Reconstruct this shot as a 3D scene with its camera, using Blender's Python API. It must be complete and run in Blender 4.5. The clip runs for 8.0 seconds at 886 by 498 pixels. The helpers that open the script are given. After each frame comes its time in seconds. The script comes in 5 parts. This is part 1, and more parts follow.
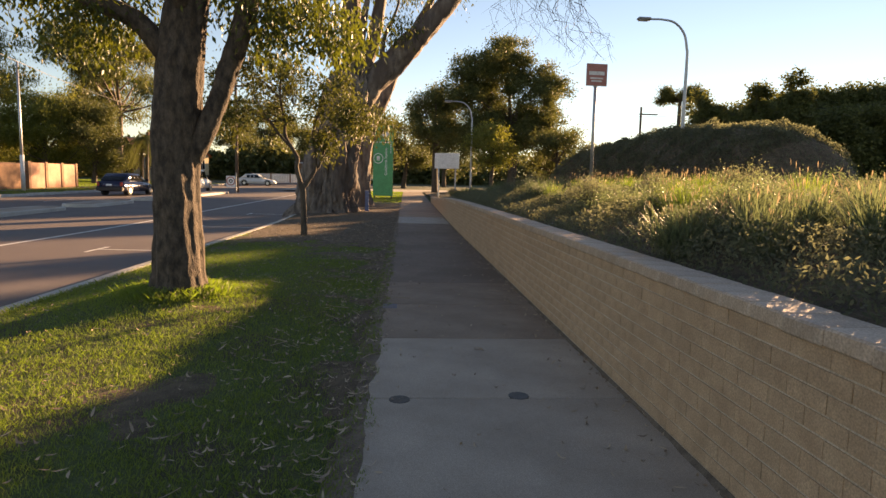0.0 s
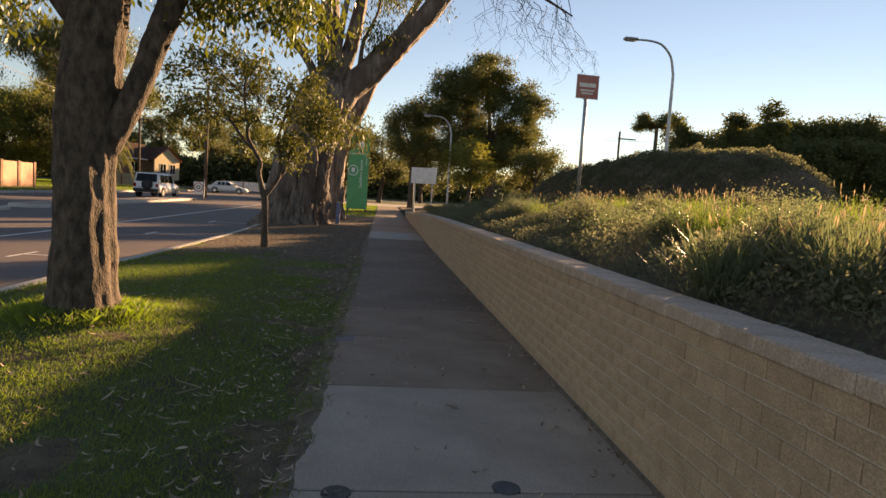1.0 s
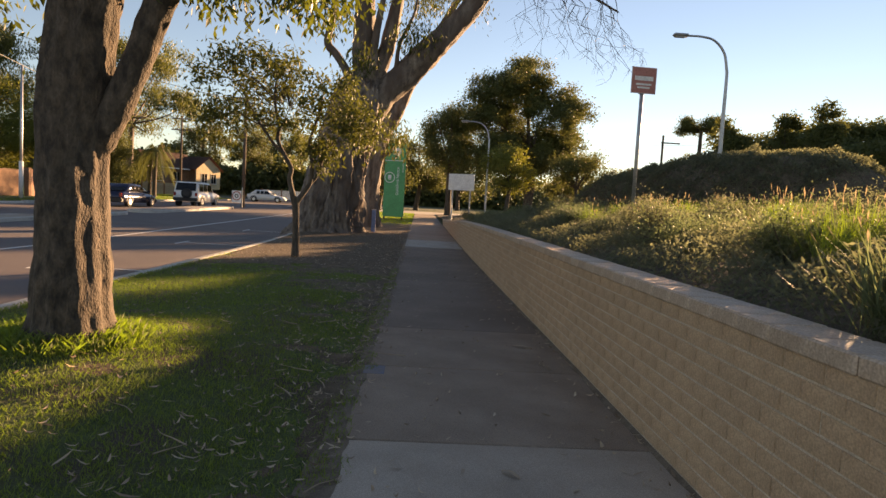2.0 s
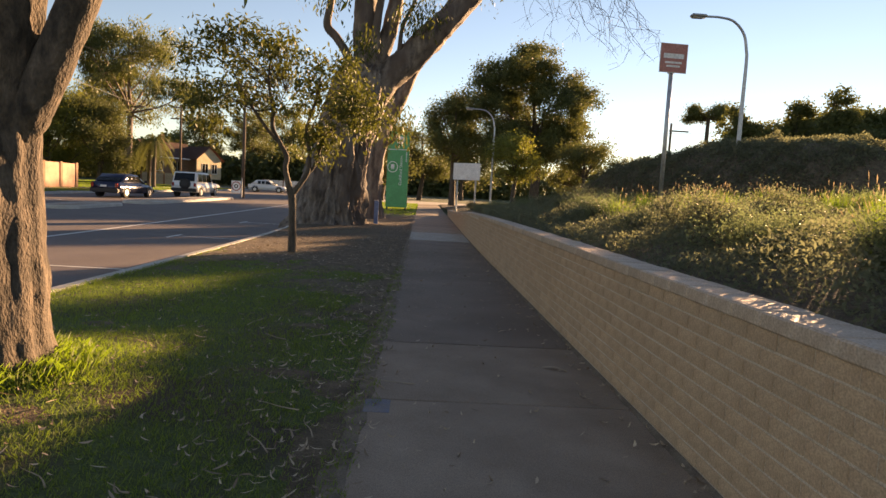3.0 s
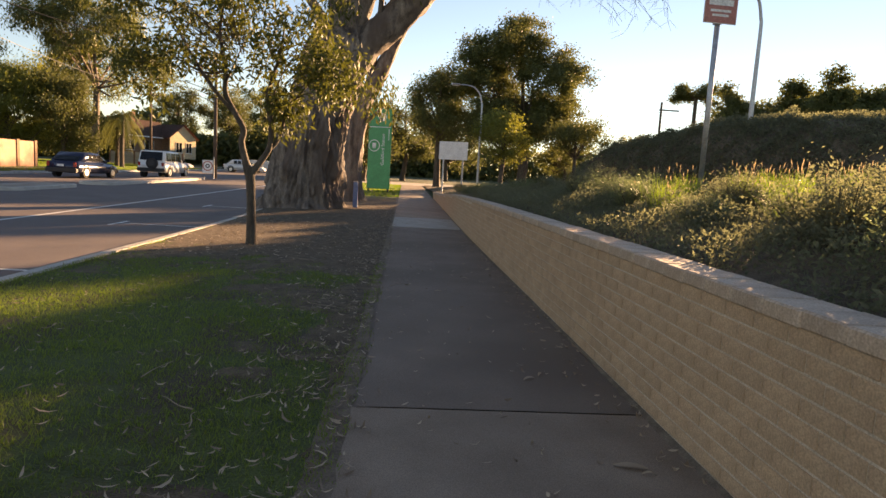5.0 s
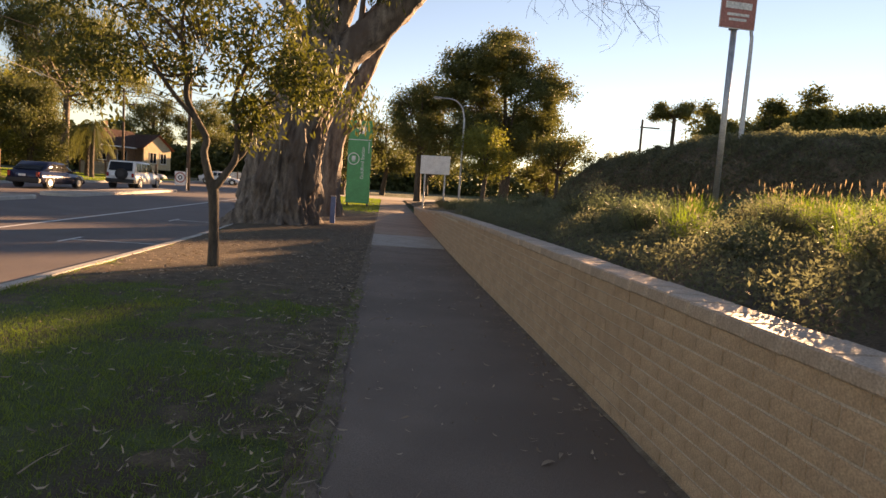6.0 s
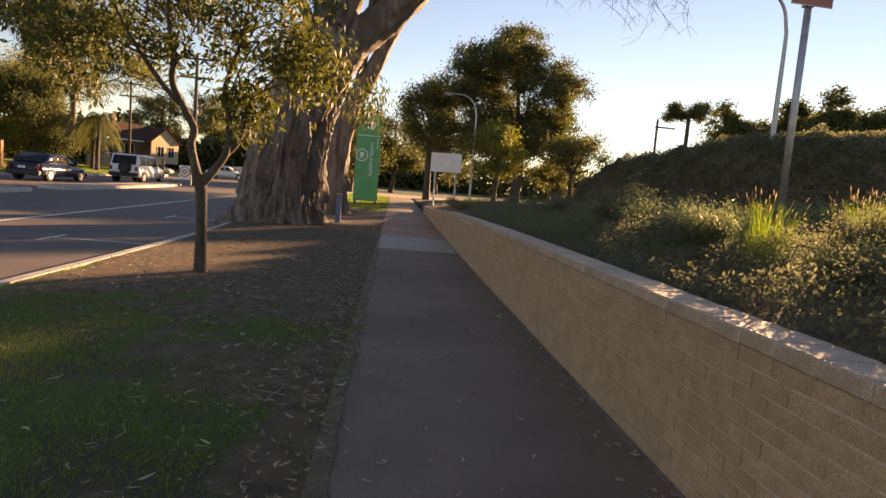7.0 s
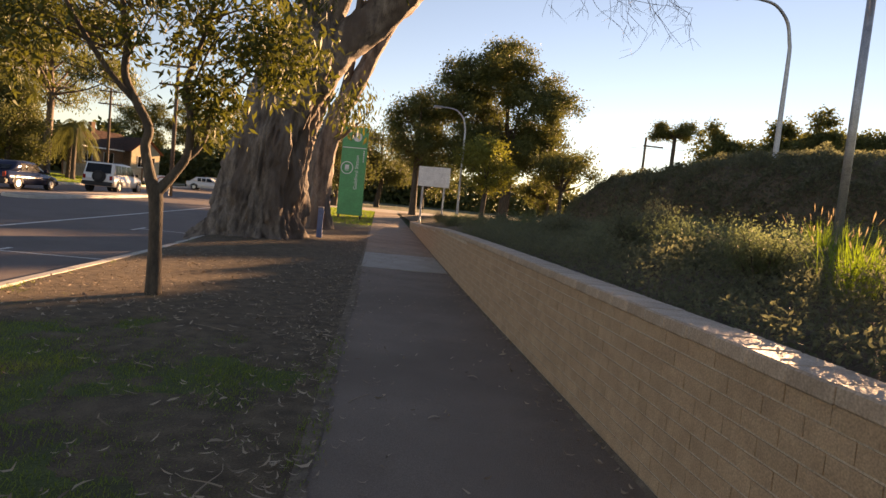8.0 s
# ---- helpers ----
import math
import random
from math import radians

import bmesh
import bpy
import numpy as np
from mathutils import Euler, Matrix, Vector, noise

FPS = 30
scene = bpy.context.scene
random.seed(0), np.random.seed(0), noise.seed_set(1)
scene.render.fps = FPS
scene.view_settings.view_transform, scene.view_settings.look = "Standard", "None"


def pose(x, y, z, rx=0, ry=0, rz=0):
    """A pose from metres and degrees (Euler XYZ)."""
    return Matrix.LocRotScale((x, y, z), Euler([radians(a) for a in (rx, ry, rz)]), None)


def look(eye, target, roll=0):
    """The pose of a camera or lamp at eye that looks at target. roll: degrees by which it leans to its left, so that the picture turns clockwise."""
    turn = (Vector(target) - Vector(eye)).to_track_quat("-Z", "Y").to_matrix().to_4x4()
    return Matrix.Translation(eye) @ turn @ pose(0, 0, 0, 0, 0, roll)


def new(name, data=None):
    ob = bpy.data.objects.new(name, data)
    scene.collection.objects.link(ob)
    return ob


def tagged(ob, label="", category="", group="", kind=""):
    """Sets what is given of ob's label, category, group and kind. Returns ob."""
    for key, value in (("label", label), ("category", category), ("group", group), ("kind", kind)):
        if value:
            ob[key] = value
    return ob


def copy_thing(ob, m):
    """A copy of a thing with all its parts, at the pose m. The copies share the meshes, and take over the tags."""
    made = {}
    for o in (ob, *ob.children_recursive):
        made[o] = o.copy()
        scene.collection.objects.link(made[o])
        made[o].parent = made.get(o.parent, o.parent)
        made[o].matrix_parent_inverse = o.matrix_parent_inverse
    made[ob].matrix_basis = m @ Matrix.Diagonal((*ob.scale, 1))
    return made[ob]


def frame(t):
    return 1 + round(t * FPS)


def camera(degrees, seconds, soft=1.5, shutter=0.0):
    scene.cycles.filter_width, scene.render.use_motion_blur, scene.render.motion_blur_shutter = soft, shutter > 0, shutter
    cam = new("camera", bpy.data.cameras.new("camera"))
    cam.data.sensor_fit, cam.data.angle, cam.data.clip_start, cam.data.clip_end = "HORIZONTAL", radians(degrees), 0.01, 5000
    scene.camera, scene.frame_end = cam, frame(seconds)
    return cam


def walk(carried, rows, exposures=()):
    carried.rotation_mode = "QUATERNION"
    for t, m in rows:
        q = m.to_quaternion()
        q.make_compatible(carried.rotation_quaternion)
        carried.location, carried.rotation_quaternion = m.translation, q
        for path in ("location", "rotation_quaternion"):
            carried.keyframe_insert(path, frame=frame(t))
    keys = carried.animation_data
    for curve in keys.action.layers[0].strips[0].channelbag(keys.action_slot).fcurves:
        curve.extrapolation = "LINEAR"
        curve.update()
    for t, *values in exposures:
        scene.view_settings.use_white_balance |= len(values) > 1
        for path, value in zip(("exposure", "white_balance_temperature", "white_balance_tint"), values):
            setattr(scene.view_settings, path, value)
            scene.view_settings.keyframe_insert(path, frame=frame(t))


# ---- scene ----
cam = camera(72.8, 8.0)
PATH = [
    (0, (0.07, 1.687, 1.476), (0.197, 3.671, 1.257), 1.3),
    (0.5, (0.137, 2.3, 1.449), (0.386, 4.278, 1.293), 3.0),
    (1, (0.188, 2.867, 1.407), (0.398, 4.849, 1.247), 3.7),
    (1.5, (0.188, 3.329, 1.417), (0.186, 5.318, 1.21), 2.8),
    (1.7, (0.202, 3.528, 1.388), (0.304, 5.518, 1.217), 3.6),
    (2.8, (0.138, 4.674, 1.361), (0.16, 6.67, 1.235), 2.2),
    (3, (0.126, 4.85, 1.398), (0.205, 6.841, 1.221), 3.2),
    (3.5, (0.125, 5.41, 1.362), (0.098, 7.382, 1.026), 3.1),
    (4, (0.126, 5.939, 1.339), (0.266, 7.904, 0.996), 5.0),
    (4.5, (0.116, 6.443, 1.354), (0.285, 8.409, 1.032), 4.3),
    (5, (0.09, 6.897, 1.397), (0.228, 8.879, 1.16), 3.3),
    (5.2, (0.064, 7.108, 1.421), (0.242, 9.091, 1.228), 4.5),
    (6.3, (0.071, 8.208, 1.445), (0.283, 10.188, 1.259), 3.9),
    (6.5, (0.071, 8.435, 1.474), (0.309, 10.408, 1.249), 4.9),
    (7, (0.066, 9.001, 1.465), (0.245, 10.983, 1.27), 4.8),
    (7.5, (0.052, 9.533, 1.453), (0.323, 11.506, 1.268), 6.2),
    (8, (0.06, 10.119, 1.431), (0.285, 12.101, 1.292), 5.7),
]
walk(cam, [(t, look(eye, target, roll)) for t, eye, target, roll in PATH], exposures=[(0, 2.0, 10500, 28), (0.5, 1.9, 10500, 28), (1, 1.76, 10500, 28), (1.6, 1.85, 10500, 28), (3, 2.02, 10500, 28), (3.5, 2.0, 10500, 28), (4.5, 2.17, 10500, 28), (5, 2.18, 10500, 28), (6.5, 2.02, 11200, 33), (8, 2.0, 11200, 33)])

# ---- world, sun, exposure ----
SUN_AZ, SUN_EL = 40.0, 10.5     # degrees to the right of +y, and up
world = bpy.data.worlds.new("sky")
scene.world = world
world.use_nodes = True
wn, wl = world.node_tree.nodes, world.node_tree.links
sky = wn.new("ShaderNodeTexSky")
sky.sky_type = "NISHITA"
sky.sun_disc = False
sky.sun_elevation, sky.sun_rotation = radians(SUN_EL), radians(SUN_AZ)
sky.altitude = 300
sky.air_density, sky.dust_density, sky.ozone_density = 1.0, 0.0, 3.4
wn["Background"].inputs[1].default_value = 0.069
wl.new(sky.outputs[0], wn["Background"].inputs[0])
sun_way = Vector((math.sin(radians(SUN_AZ)) * math.cos(radians(SUN_EL)), math.cos(radians(SUN_AZ)) * math.cos(radians(SUN_EL)), math.sin(radians(SUN_EL))))
sun = new("sun", bpy.data.lights.new("sun", "SUN"))
sun.data.energy, sun.data.angle, sun.data.color = 5.0, radians(0.6), (1.0, 0.8, 0.55)
sun.matrix_world = look(sun_way * 200, (0, 0, 0))

# ---- materials ----
def surf(name, c1, c2, scale=8.0, rough=0.8, bump=0.2, fine=90.0, c3=None, metal=0.0, spread=0.0, stretch=(1, 1, 1), spec=0.5):
    """Two-scale mottled surface: broad stains and fine grain, with relief from both."""
    m = bpy.data.materials.new(name)
    m.use_nodes = True
    n, l = m.node_tree.nodes, m.node_tree.links
    p = n["Principled BSDF"]
    co, mp = n.new("ShaderNodeTexCoord"), n.new("ShaderNodeMapping")
    mp.inputs["Scale"].default_value = stretch
    l.new(co.outputs["Object"], mp.inputs["Vector"])
    a, b = n.new("ShaderNodeTexNoise"), n.new("ShaderNodeTexNoise")
    for t, sc, det in ((a, scale, 5), (b, fine, 3)):
        t.inputs["Scale"].default_value, t.inputs["Detail"].default_value = sc, det
        l.new(mp.outputs[0], t.inputs["Vector"])
    r = n.new("ShaderNodeValToRGB")
    r.color_ramp.elements[0].position, r.color_ramp.elements[1].position = 0.33, 0.68
    r.color_ramp.elements[0].color, r.color_ramp.elements[1].color = (*c1, 1), (*c2, 1)
    l.new(a.outputs["Fac"], r.inputs[0])
    g = n.new("ShaderNodeValToRGB")
    g.color_ramp.elements[0].position, g.color_ramp.elements[1].position = 0.3, 0.7
    lo, hi = (0.62,) * 3, (1.25,) * 3
    g.color_ramp.elements[0].color, g.color_ramp.elements[1].color = (*lo, 1), (*hi, 1)
    l.new(b.outputs["Fac"], g.inputs[0])
    x = n.new("ShaderNodeMix")
    x.data_type, x.blend_type = "RGBA", "MULTIPLY"
    x.inputs[0].default_value = 0.8
    l.new(r.outputs[0], x.inputs[6]), l.new(g.outputs[0], x.inputs[7])
    out = x.outputs[2]
    if c3:
        d = n.new("ShaderNodeTexNoise")
        d.inputs["Scale"].default_value, d.inputs["Detail"].default_value = scale * 0.23, 4
        l.new(mp.outputs[0], d.inputs["Vector"])
        e = n.new("ShaderNodeValToRGB")
        e.color_ramp.elements[0].position, e.color_ramp.elements[1].position = 0.47, 0.62
        l.new(d.outputs["Fac"], e.inputs[0])
        y = n.new("ShaderNodeMix")
        y.data_type = "RGBA"
        l.new(e.outputs[0], y.inputs[0]), l.new(out, y.inputs[6])
        y.inputs[7].default_value = (*c3, 1)
        out = y.outputs[2]
    if spread:
        oi, hs = n.new("ShaderNodeObjectInfo"), n.new("ShaderNodeHueSaturation")
        ge, ad = n.new("ShaderNodeNewGeometry"), n.new("ShaderNodeMath")
        l.new(oi.outputs["Random"], ad.inputs[0]), l.new(ge.outputs["Random Per Island"], ad.inputs[1])
        fr = n.new("ShaderNodeMath")
        fr.operation = "FRACT"
        l.new(ad.outputs[0], fr.inputs[0])
        mr = n.new("ShaderNodeMapRange")
        mr.inputs["To Min"].default_value, mr.inputs["To Max"].default_value = 1 - spread, 1 + spread
        l.new(fr.outputs[0], mr.inputs["Value"]), l.new(mr.outputs[0], hs.inputs["Value"]), l.new(out, hs.inputs["Color"])
        out = hs.outputs[0]
    l.new(out, p.inputs["Base Color"])
    p.inputs["Roughness"].default_value, p.inputs["Metallic"].default_value = rough, metal
    p.inputs["Specular IOR Level"].default_value = spec
    if bump:
        s, bp = n.new("ShaderNodeMath"), n.new("ShaderNodeBump")
        l.new(a.outputs["Fac"], s.inputs[0]), l.new(b.outputs["Fac"], s.inputs[1])
        bp.inputs["Strength"].default_value, bp.inputs["Distance"].default_value = bump, 0.02
        l.new(s.outputs[0], bp.inputs["Height"]), l.new(bp.outputs[0], p.inputs["Normal"])
    return m


def leafy(name, c1, c2, back, through_light=0.4, rough=0.45, spec=0.4):
    """Thin leaves: each one its own green, part of the light passes through."""
    m = bpy.data.materials.new(name)
    m.use_nodes = True
    n, l = m.node_tree.nodes, m.node_tree.links
    p, out = n["Principled BSDF"], n["Material Output"]
    ge, r = n.new("ShaderNodeNewGeometry"), n.new("ShaderNodeValToRGB")
    r.color_ramp.elements[0].color, r.color_ramp.elements[1].color = (*c1, 1), (*c2, 1)
    l.new(ge.outputs["Random Per Island"], r.inputs[0])
    l.new(r.outputs[0], p.inputs["Base Color"])
    p.inputs["Roughness"].default_value, p.inputs["Specular IOR Level"].default_value = rough, spec
    t, mx = n.new("ShaderNodeBsdfTranslucent"), n.new("ShaderNodeMixShader")
    t.inputs["Color"].default_value = (*back, 1)
    mx.inputs[0].default_value = through_light
    l.new(p.outputs[0], mx.inputs[1]), l.new(t.outputs[0], mx.inputs[2]), l.new(mx.outputs[0], out.inputs["Surface"])
    return m


def plain(name, c, rough=0.5, metal=0.0, emit=0.0):
    m = bpy.data.materials.new(name)
    m.use_nodes = True
    p = m.node_tree.nodes["Principled BSDF"]
    p.inputs["Base Color"].default_value, p.inputs["Roughness"].default_value, p.inputs["Metallic"].default_value = (*c, 1), rough, metal
    return m


M = {
    "grass_ground": surf("grass_ground", (0.05, 0.075, 0.02), (0.085, 0.115, 0.03), 5.0, 0.95, 0.9, 60, c3=(0.075, 0.055, 0.035)),
    "blade": leafy("grass_blade", (0.08, 0.10, 0.032), (0.195, 0.225, 0.068), (0.24, 0.37, 0.035), 0.45, 0.6),
    "dry": leafy("dry_leaf", (0.14, 0.085, 0.055), (0.55, 0.42, 0.30), (0.25, 0.17, 0.09), 0.15, 0.6),
    "soil": surf("soil", (0.075, 0.051, 0.031), (0.155, 0.108, 0.066), 6.0, 0.95, 0.9, 70),
    "asphalt": surf("asphalt", (0.115, 0.089, 0.08), (0.155, 0.122, 0.111), 0.8, 0.8, 0.25, 130, c3=(0.13, 0.10, 0.092)),
    "concrete": surf("concrete", (0.33, 0.265, 0.21), (0.45, 0.37, 0.30), 1.6, 0.88, 0.2, 190, c3=(0.26, 0.20, 0.155), spread=0.1),
    "concrete_old": surf("old_dark_concrete", (0.235, 0.167, 0.122), (0.335, 0.248, 0.187), 1.8, 0.9, 0.25, 190, c3=(0.205, 0.142, 0.102), spread=0.12),
    "path_dark": surf("dark_paving", (0.185, 0.135, 0.105), (0.255, 0.19, 0.15), 1.1, 0.93, 0.35, 150, c3=(0.16, 0.115, 0.088)),
    "dirt": surf("path_dirt", (0.12, 0.085, 0.06), (0.22, 0.165, 0.12), 9.0, 0.95, 0.6, 90),
    "faded_blue": surf("faded_blue_paint", (0.17, 0.16, 0.17), (0.12, 0.155, 0.23), 14.0, 0.85, 0.2, 90, c3=(0.22, 0.17, 0.14)),
    "concrete_new": surf("pale_concrete", (0.30, 0.27, 0.235), (0.39, 0.355, 0.31), 2.0, 0.85, 0.2, 80, spread=0.06),
    "kerb": surf("kerb_concrete", (0.42, 0.39, 0.35), (0.55, 0.51, 0.46), 2.5, 0.85, 0.3, 60, spread=0.08),
    "brick": surf("brick", (0.42, 0.265, 0.165), (0.52, 0.34, 0.215), 9.0, 0.85, 0.3, 120, spread=0.06),
    "mortar": surf("mortar", (0.49, 0.37, 0.275), (0.60, 0.475, 0.365), 7.0, 0.9, 0.4, 100),
    "cap": surf("cap_brick", (0.42, 0.30, 0.22), (0.53, 0.39, 0.295), 7.0, 0.7, 0.25, 90, spread=0.1),
    "line": surf("road_paint", (0.62, 0.60, 0.56), (0.78, 0.77, 0.74), 6.0, 0.6, 0.1, 50),
    "bark_dark": surf("rough_brown_bark", (0.03, 0.022, 0.016), (0.125, 0.092, 0.068), 13.0, 0.9, 0.9, 60, stretch=(1, 1, 0.5)),
    "bark_gum": surf("smooth_grey_gum_bark", (0.06, 0.042, 0.034), (0.275, 0.215, 0.172), 4.4, 0.8, 0.9, 34, c3=(0.10, 0.066, 0.05), stretch=(1, 1, 0.3)),
    "bark_thin": surf("thin_grey_bark", (0.045, 0.033, 0.024), (0.12, 0.09, 0.064), 12.0, 0.85, 0.6, 60, stretch=(1, 1, 0.3)),
    "leaf_box": leafy("box_leaf", (0.025, 0.042, 0.010), (0.075, 0.10, 0.022), (0.16, 0.19, 0.025), 0.3),
    "leaf_young": leafy("young_gum_leaf", (0.04, 0.055, 0.014), (0.10, 0.115, 0.03), (0.14, 0.15, 0.03), 0.3, 0.6, 0.3),
    "leaf_gum": leafy("gum_leaf", (0.04, 0.06, 0.02), (0.10, 0.12, 0.035), (0.2, 0.21, 0.05), 0.35),
    "leaf_far": leafy("far_leaf", (0.055, 0.07, 0.02), (0.12, 0.135, 0.04), (0.14, 0.15, 0.045), 0.36, 0.6),
    "leaf_bright": leafy("bright_leaf", (0.07, 0.10, 0.02), (0.18, 0.19, 0.045), (0.27, 0.28, 0.05), 0.42, 0.6),
    "leaf_shrub": leafy("shrub_leaf", (0.055, 0.07, 0.028), (0.14, 0.155, 0.07), (0.20, 0.25, 0.115), 0.44, 0.5, 0.45),
    "leaf_dark": leafy("ground_cover_leaf", (0.075, 0.078, 0.045), (0.15, 0.14, 0.08), (0.20, 0.215, 0.12), 0.48, 0.65),
    "seed": leafy("pale_seed_head", (0.25, 0.18, 0.11), (0.48, 0.38, 0.27), (0.42, 0.31, 0.18), 0.42, 0.6),
    "green_sign": surf("green_enamel", (0.008, 0.27, 0.09), (0.012, 0.34, 0.12), 1.5, 0.4, 0.03, 30),
    "white": surf("white_paint", (0.66, 0.66, 0.64), (0.8, 0.8, 0.78), 4.0, 0.5, 0.05, 40),
    "red": surf("red_enamel", (0.42, 0.14, 0.115), (0.5, 0.19, 0.155), 4.0, 0.45, 0.03, 40),
    "galv": surf("galvanised_steel", (0.34, 0.35, 0.36), (0.5, 0.51, 0.52), 14.0, 0.45, 0.1, 120, metal=0.7),
    "dark_steel": surf("dark_steel", (0.03, 0.03, 0.03), (0.06, 0.06, 0.06), 8.0, 0.5, 0.1, 60, metal=0.3),
    "blue": surf("blue_paint", (0.07, 0.16, 0.36), (0.11, 0.22, 0.46), 5.0, 0.55, 0.1, 50),
    "pole_wood": surf("weathered_pole", (0.07, 0.05, 0.038), (0.15, 0.11, 0.085), 6.0, 0.9, 0.5, 50, stretch=(1, 1, 0.1)),
    "pink_wall": surf("pink_brick_wall", (0.42, 0.22, 0.15), (0.52, 0.29, 0.2), 3.0, 0.85, 0.3, 30),
    "cream": surf("cream_render", (0.55, 0.43, 0.27), (0.66, 0.53, 0.34), 2.0, 0.85, 0.2, 30),
    "roof": surf("brown_roof_tile", (0.11, 0.058, 0.042), (0.19, 0.10, 0.072), 3.0, 0.8, 0.4, 20),
    "house_brick": surf("house_brick", (0.19, 0.10, 0.06), (0.29, 0.16, 0.095), 4.0, 0.85, 0.3, 30),
    "fence_cream": surf("cream_fence", (0.4, 0.36, 0.28), (0.5, 0.46, 0.37), 2.0, 0.7, 0.1, 30),
    "car_white": plain("white_car_paint", (0.74, 0.74, 0.72), 0.25),
    "car_blue": plain("dark_blue_car_paint", (0.02, 0.028, 0.06), 0.2, 0.3),
    "car_silver": plain("silver_car_paint", (0.45, 0.46, 0.47), 0.3, 0.6),
    "glass": plain("tinted_glass", (0.012, 0.014, 0.016), 0.08),
    "rubber": surf("tyre_rubber", (0.015, 0.015, 0.015), (0.03, 0.03, 0.03), 10, 0.85, 0.1, 60),
    "rim": plain("alloy", (0.5, 0.5, 0.5), 0.35, 0.9),
    "tail": plain("red_lens", (0.35, 0.01, 0.01), 0.2),
    "trim": plain("black_plastic", (0.02, 0.02, 0.02), 0.6),
}

# ---- building helpers ----
def mesh_np(name, V, F, mat, smooth=False):
    """A mesh from arrays: V (n, 3), F (m, 3 or 4)."""
    V, F = np.asarray(V, np.float32), np.asarray(F, np.int32)
    me = bpy.data.meshes.new(name)
    k = F.shape[1]
    me.vertices.add(len(V)), me.loops.add(F.size), me.polygons.add(len(F))
    me.vertices.foreach_set("co", V.ravel())
    me.loops.foreach_set("vertex_index", F.ravel())
    me.polygons.foreach_set("loop_start", np.arange(0, F.size, k, dtype=np.int32))
    me.polygons.foreach_set("use_smooth", np.full(len(F), smooth, bool))
    me.update(calc_edges=True)
    me.validate()
    me.materials.append(M[mat])
    return me


class Soup:
    """Gathers quads."""
    def __init__(self):
        self.v, self.f, self.n = [], [], 0

    def add(self, v, f):
        self.v.append(np.asarray(v, float)), self.f.append(np.asarray(f, int) + self.n)
        self.n += len(v)

    def mesh(self, name, mat, smooth=False):
        return mesh_np(name, np.concatenate(self.v), np.concatenate(self.f), mat, smooth)


BOXF = np.array([(0, 3, 2, 1), (4, 5, 6, 7), (0, 1, 5, 4), (1, 2, 6, 5), (2, 3, 7, 6), (3, 0, 4, 7)])


def boxv(x0, x1, y0, y1, z0, z1):
    return np.array([(x0, y0, z0), (x1, y0, z0), (x1, y1, z0), (x0, y1, z0), (x0, y0, z1), (x1, y0, z1), (x1, y1, z1), (x0, y1, z1)], float)


def bevel_box(x0, x1, y0, y1, z0, z1, r):
    bm = bmesh.new()
    bmesh.ops.create_cube(bm, size=1)
    for v in bm.verts:
        v.co = Vector(((x0 + x1) / 2 + v.co.x * (x1 - x0), (y0 + y1) / 2 + v.co.y * (y1 - y0), (z0 + z1) / 2 + v.co.z * (z1 - z0)))
    bmesh.ops.bevel(bm, geom=bm.edges[:], offset=r, segments=1 if r < 0.015 else 2, affect="EDGES")
    return bm


def from_bm(name, bm, mat, smooth=False):
    me = bpy.data.meshes.new(name)
    bm.to_mesh(me)
    bm.free()
    if smooth:
        for p in me.polygons:
            p.use_smooth = True
    me.materials.append(M[mat])
    return me


def part(name, me, parent, label="", at=None):
    ob = new(name, me)
    ob.parent = parent
    if at is not None:
        ob.matrix_basis = at
    return tagged(ob, label) if label else ob


def thing(name, at, label, category, group="", kind=""):
    ob = new(name)
    ob.empty_display_size = 0.2
    ob.matrix_basis = at if isinstance(at, Matrix) else Matrix.Translation(at)
    return tagged(ob, label, category, group, kind)


def structure(name, me, label, category):
    return tagged(new(name, me), label, category, kind="structure")


def smooth_line(pts, n):
    """Catmull-Rom through points (rows of any width), n samples."""
    P = np.asarray(pts, float)
    P = np.vstack([2 * P[0] - P[1], P, 2 * P[-1] - P[-2]])
    out = []
    for u in np.linspace(0, len(P) - 3 - 1e-6, n):
        i, t = int(u), u - int(u)
        a, b, c, d = P[i:i + 4]
        out.append(0.5 * (2 * b + (c - a) * t + (2 * a - 5 * b + 4 * c - d) * t * t + (3 * b - a - 3 * c + d) * t ** 3))
    return np.array(out)


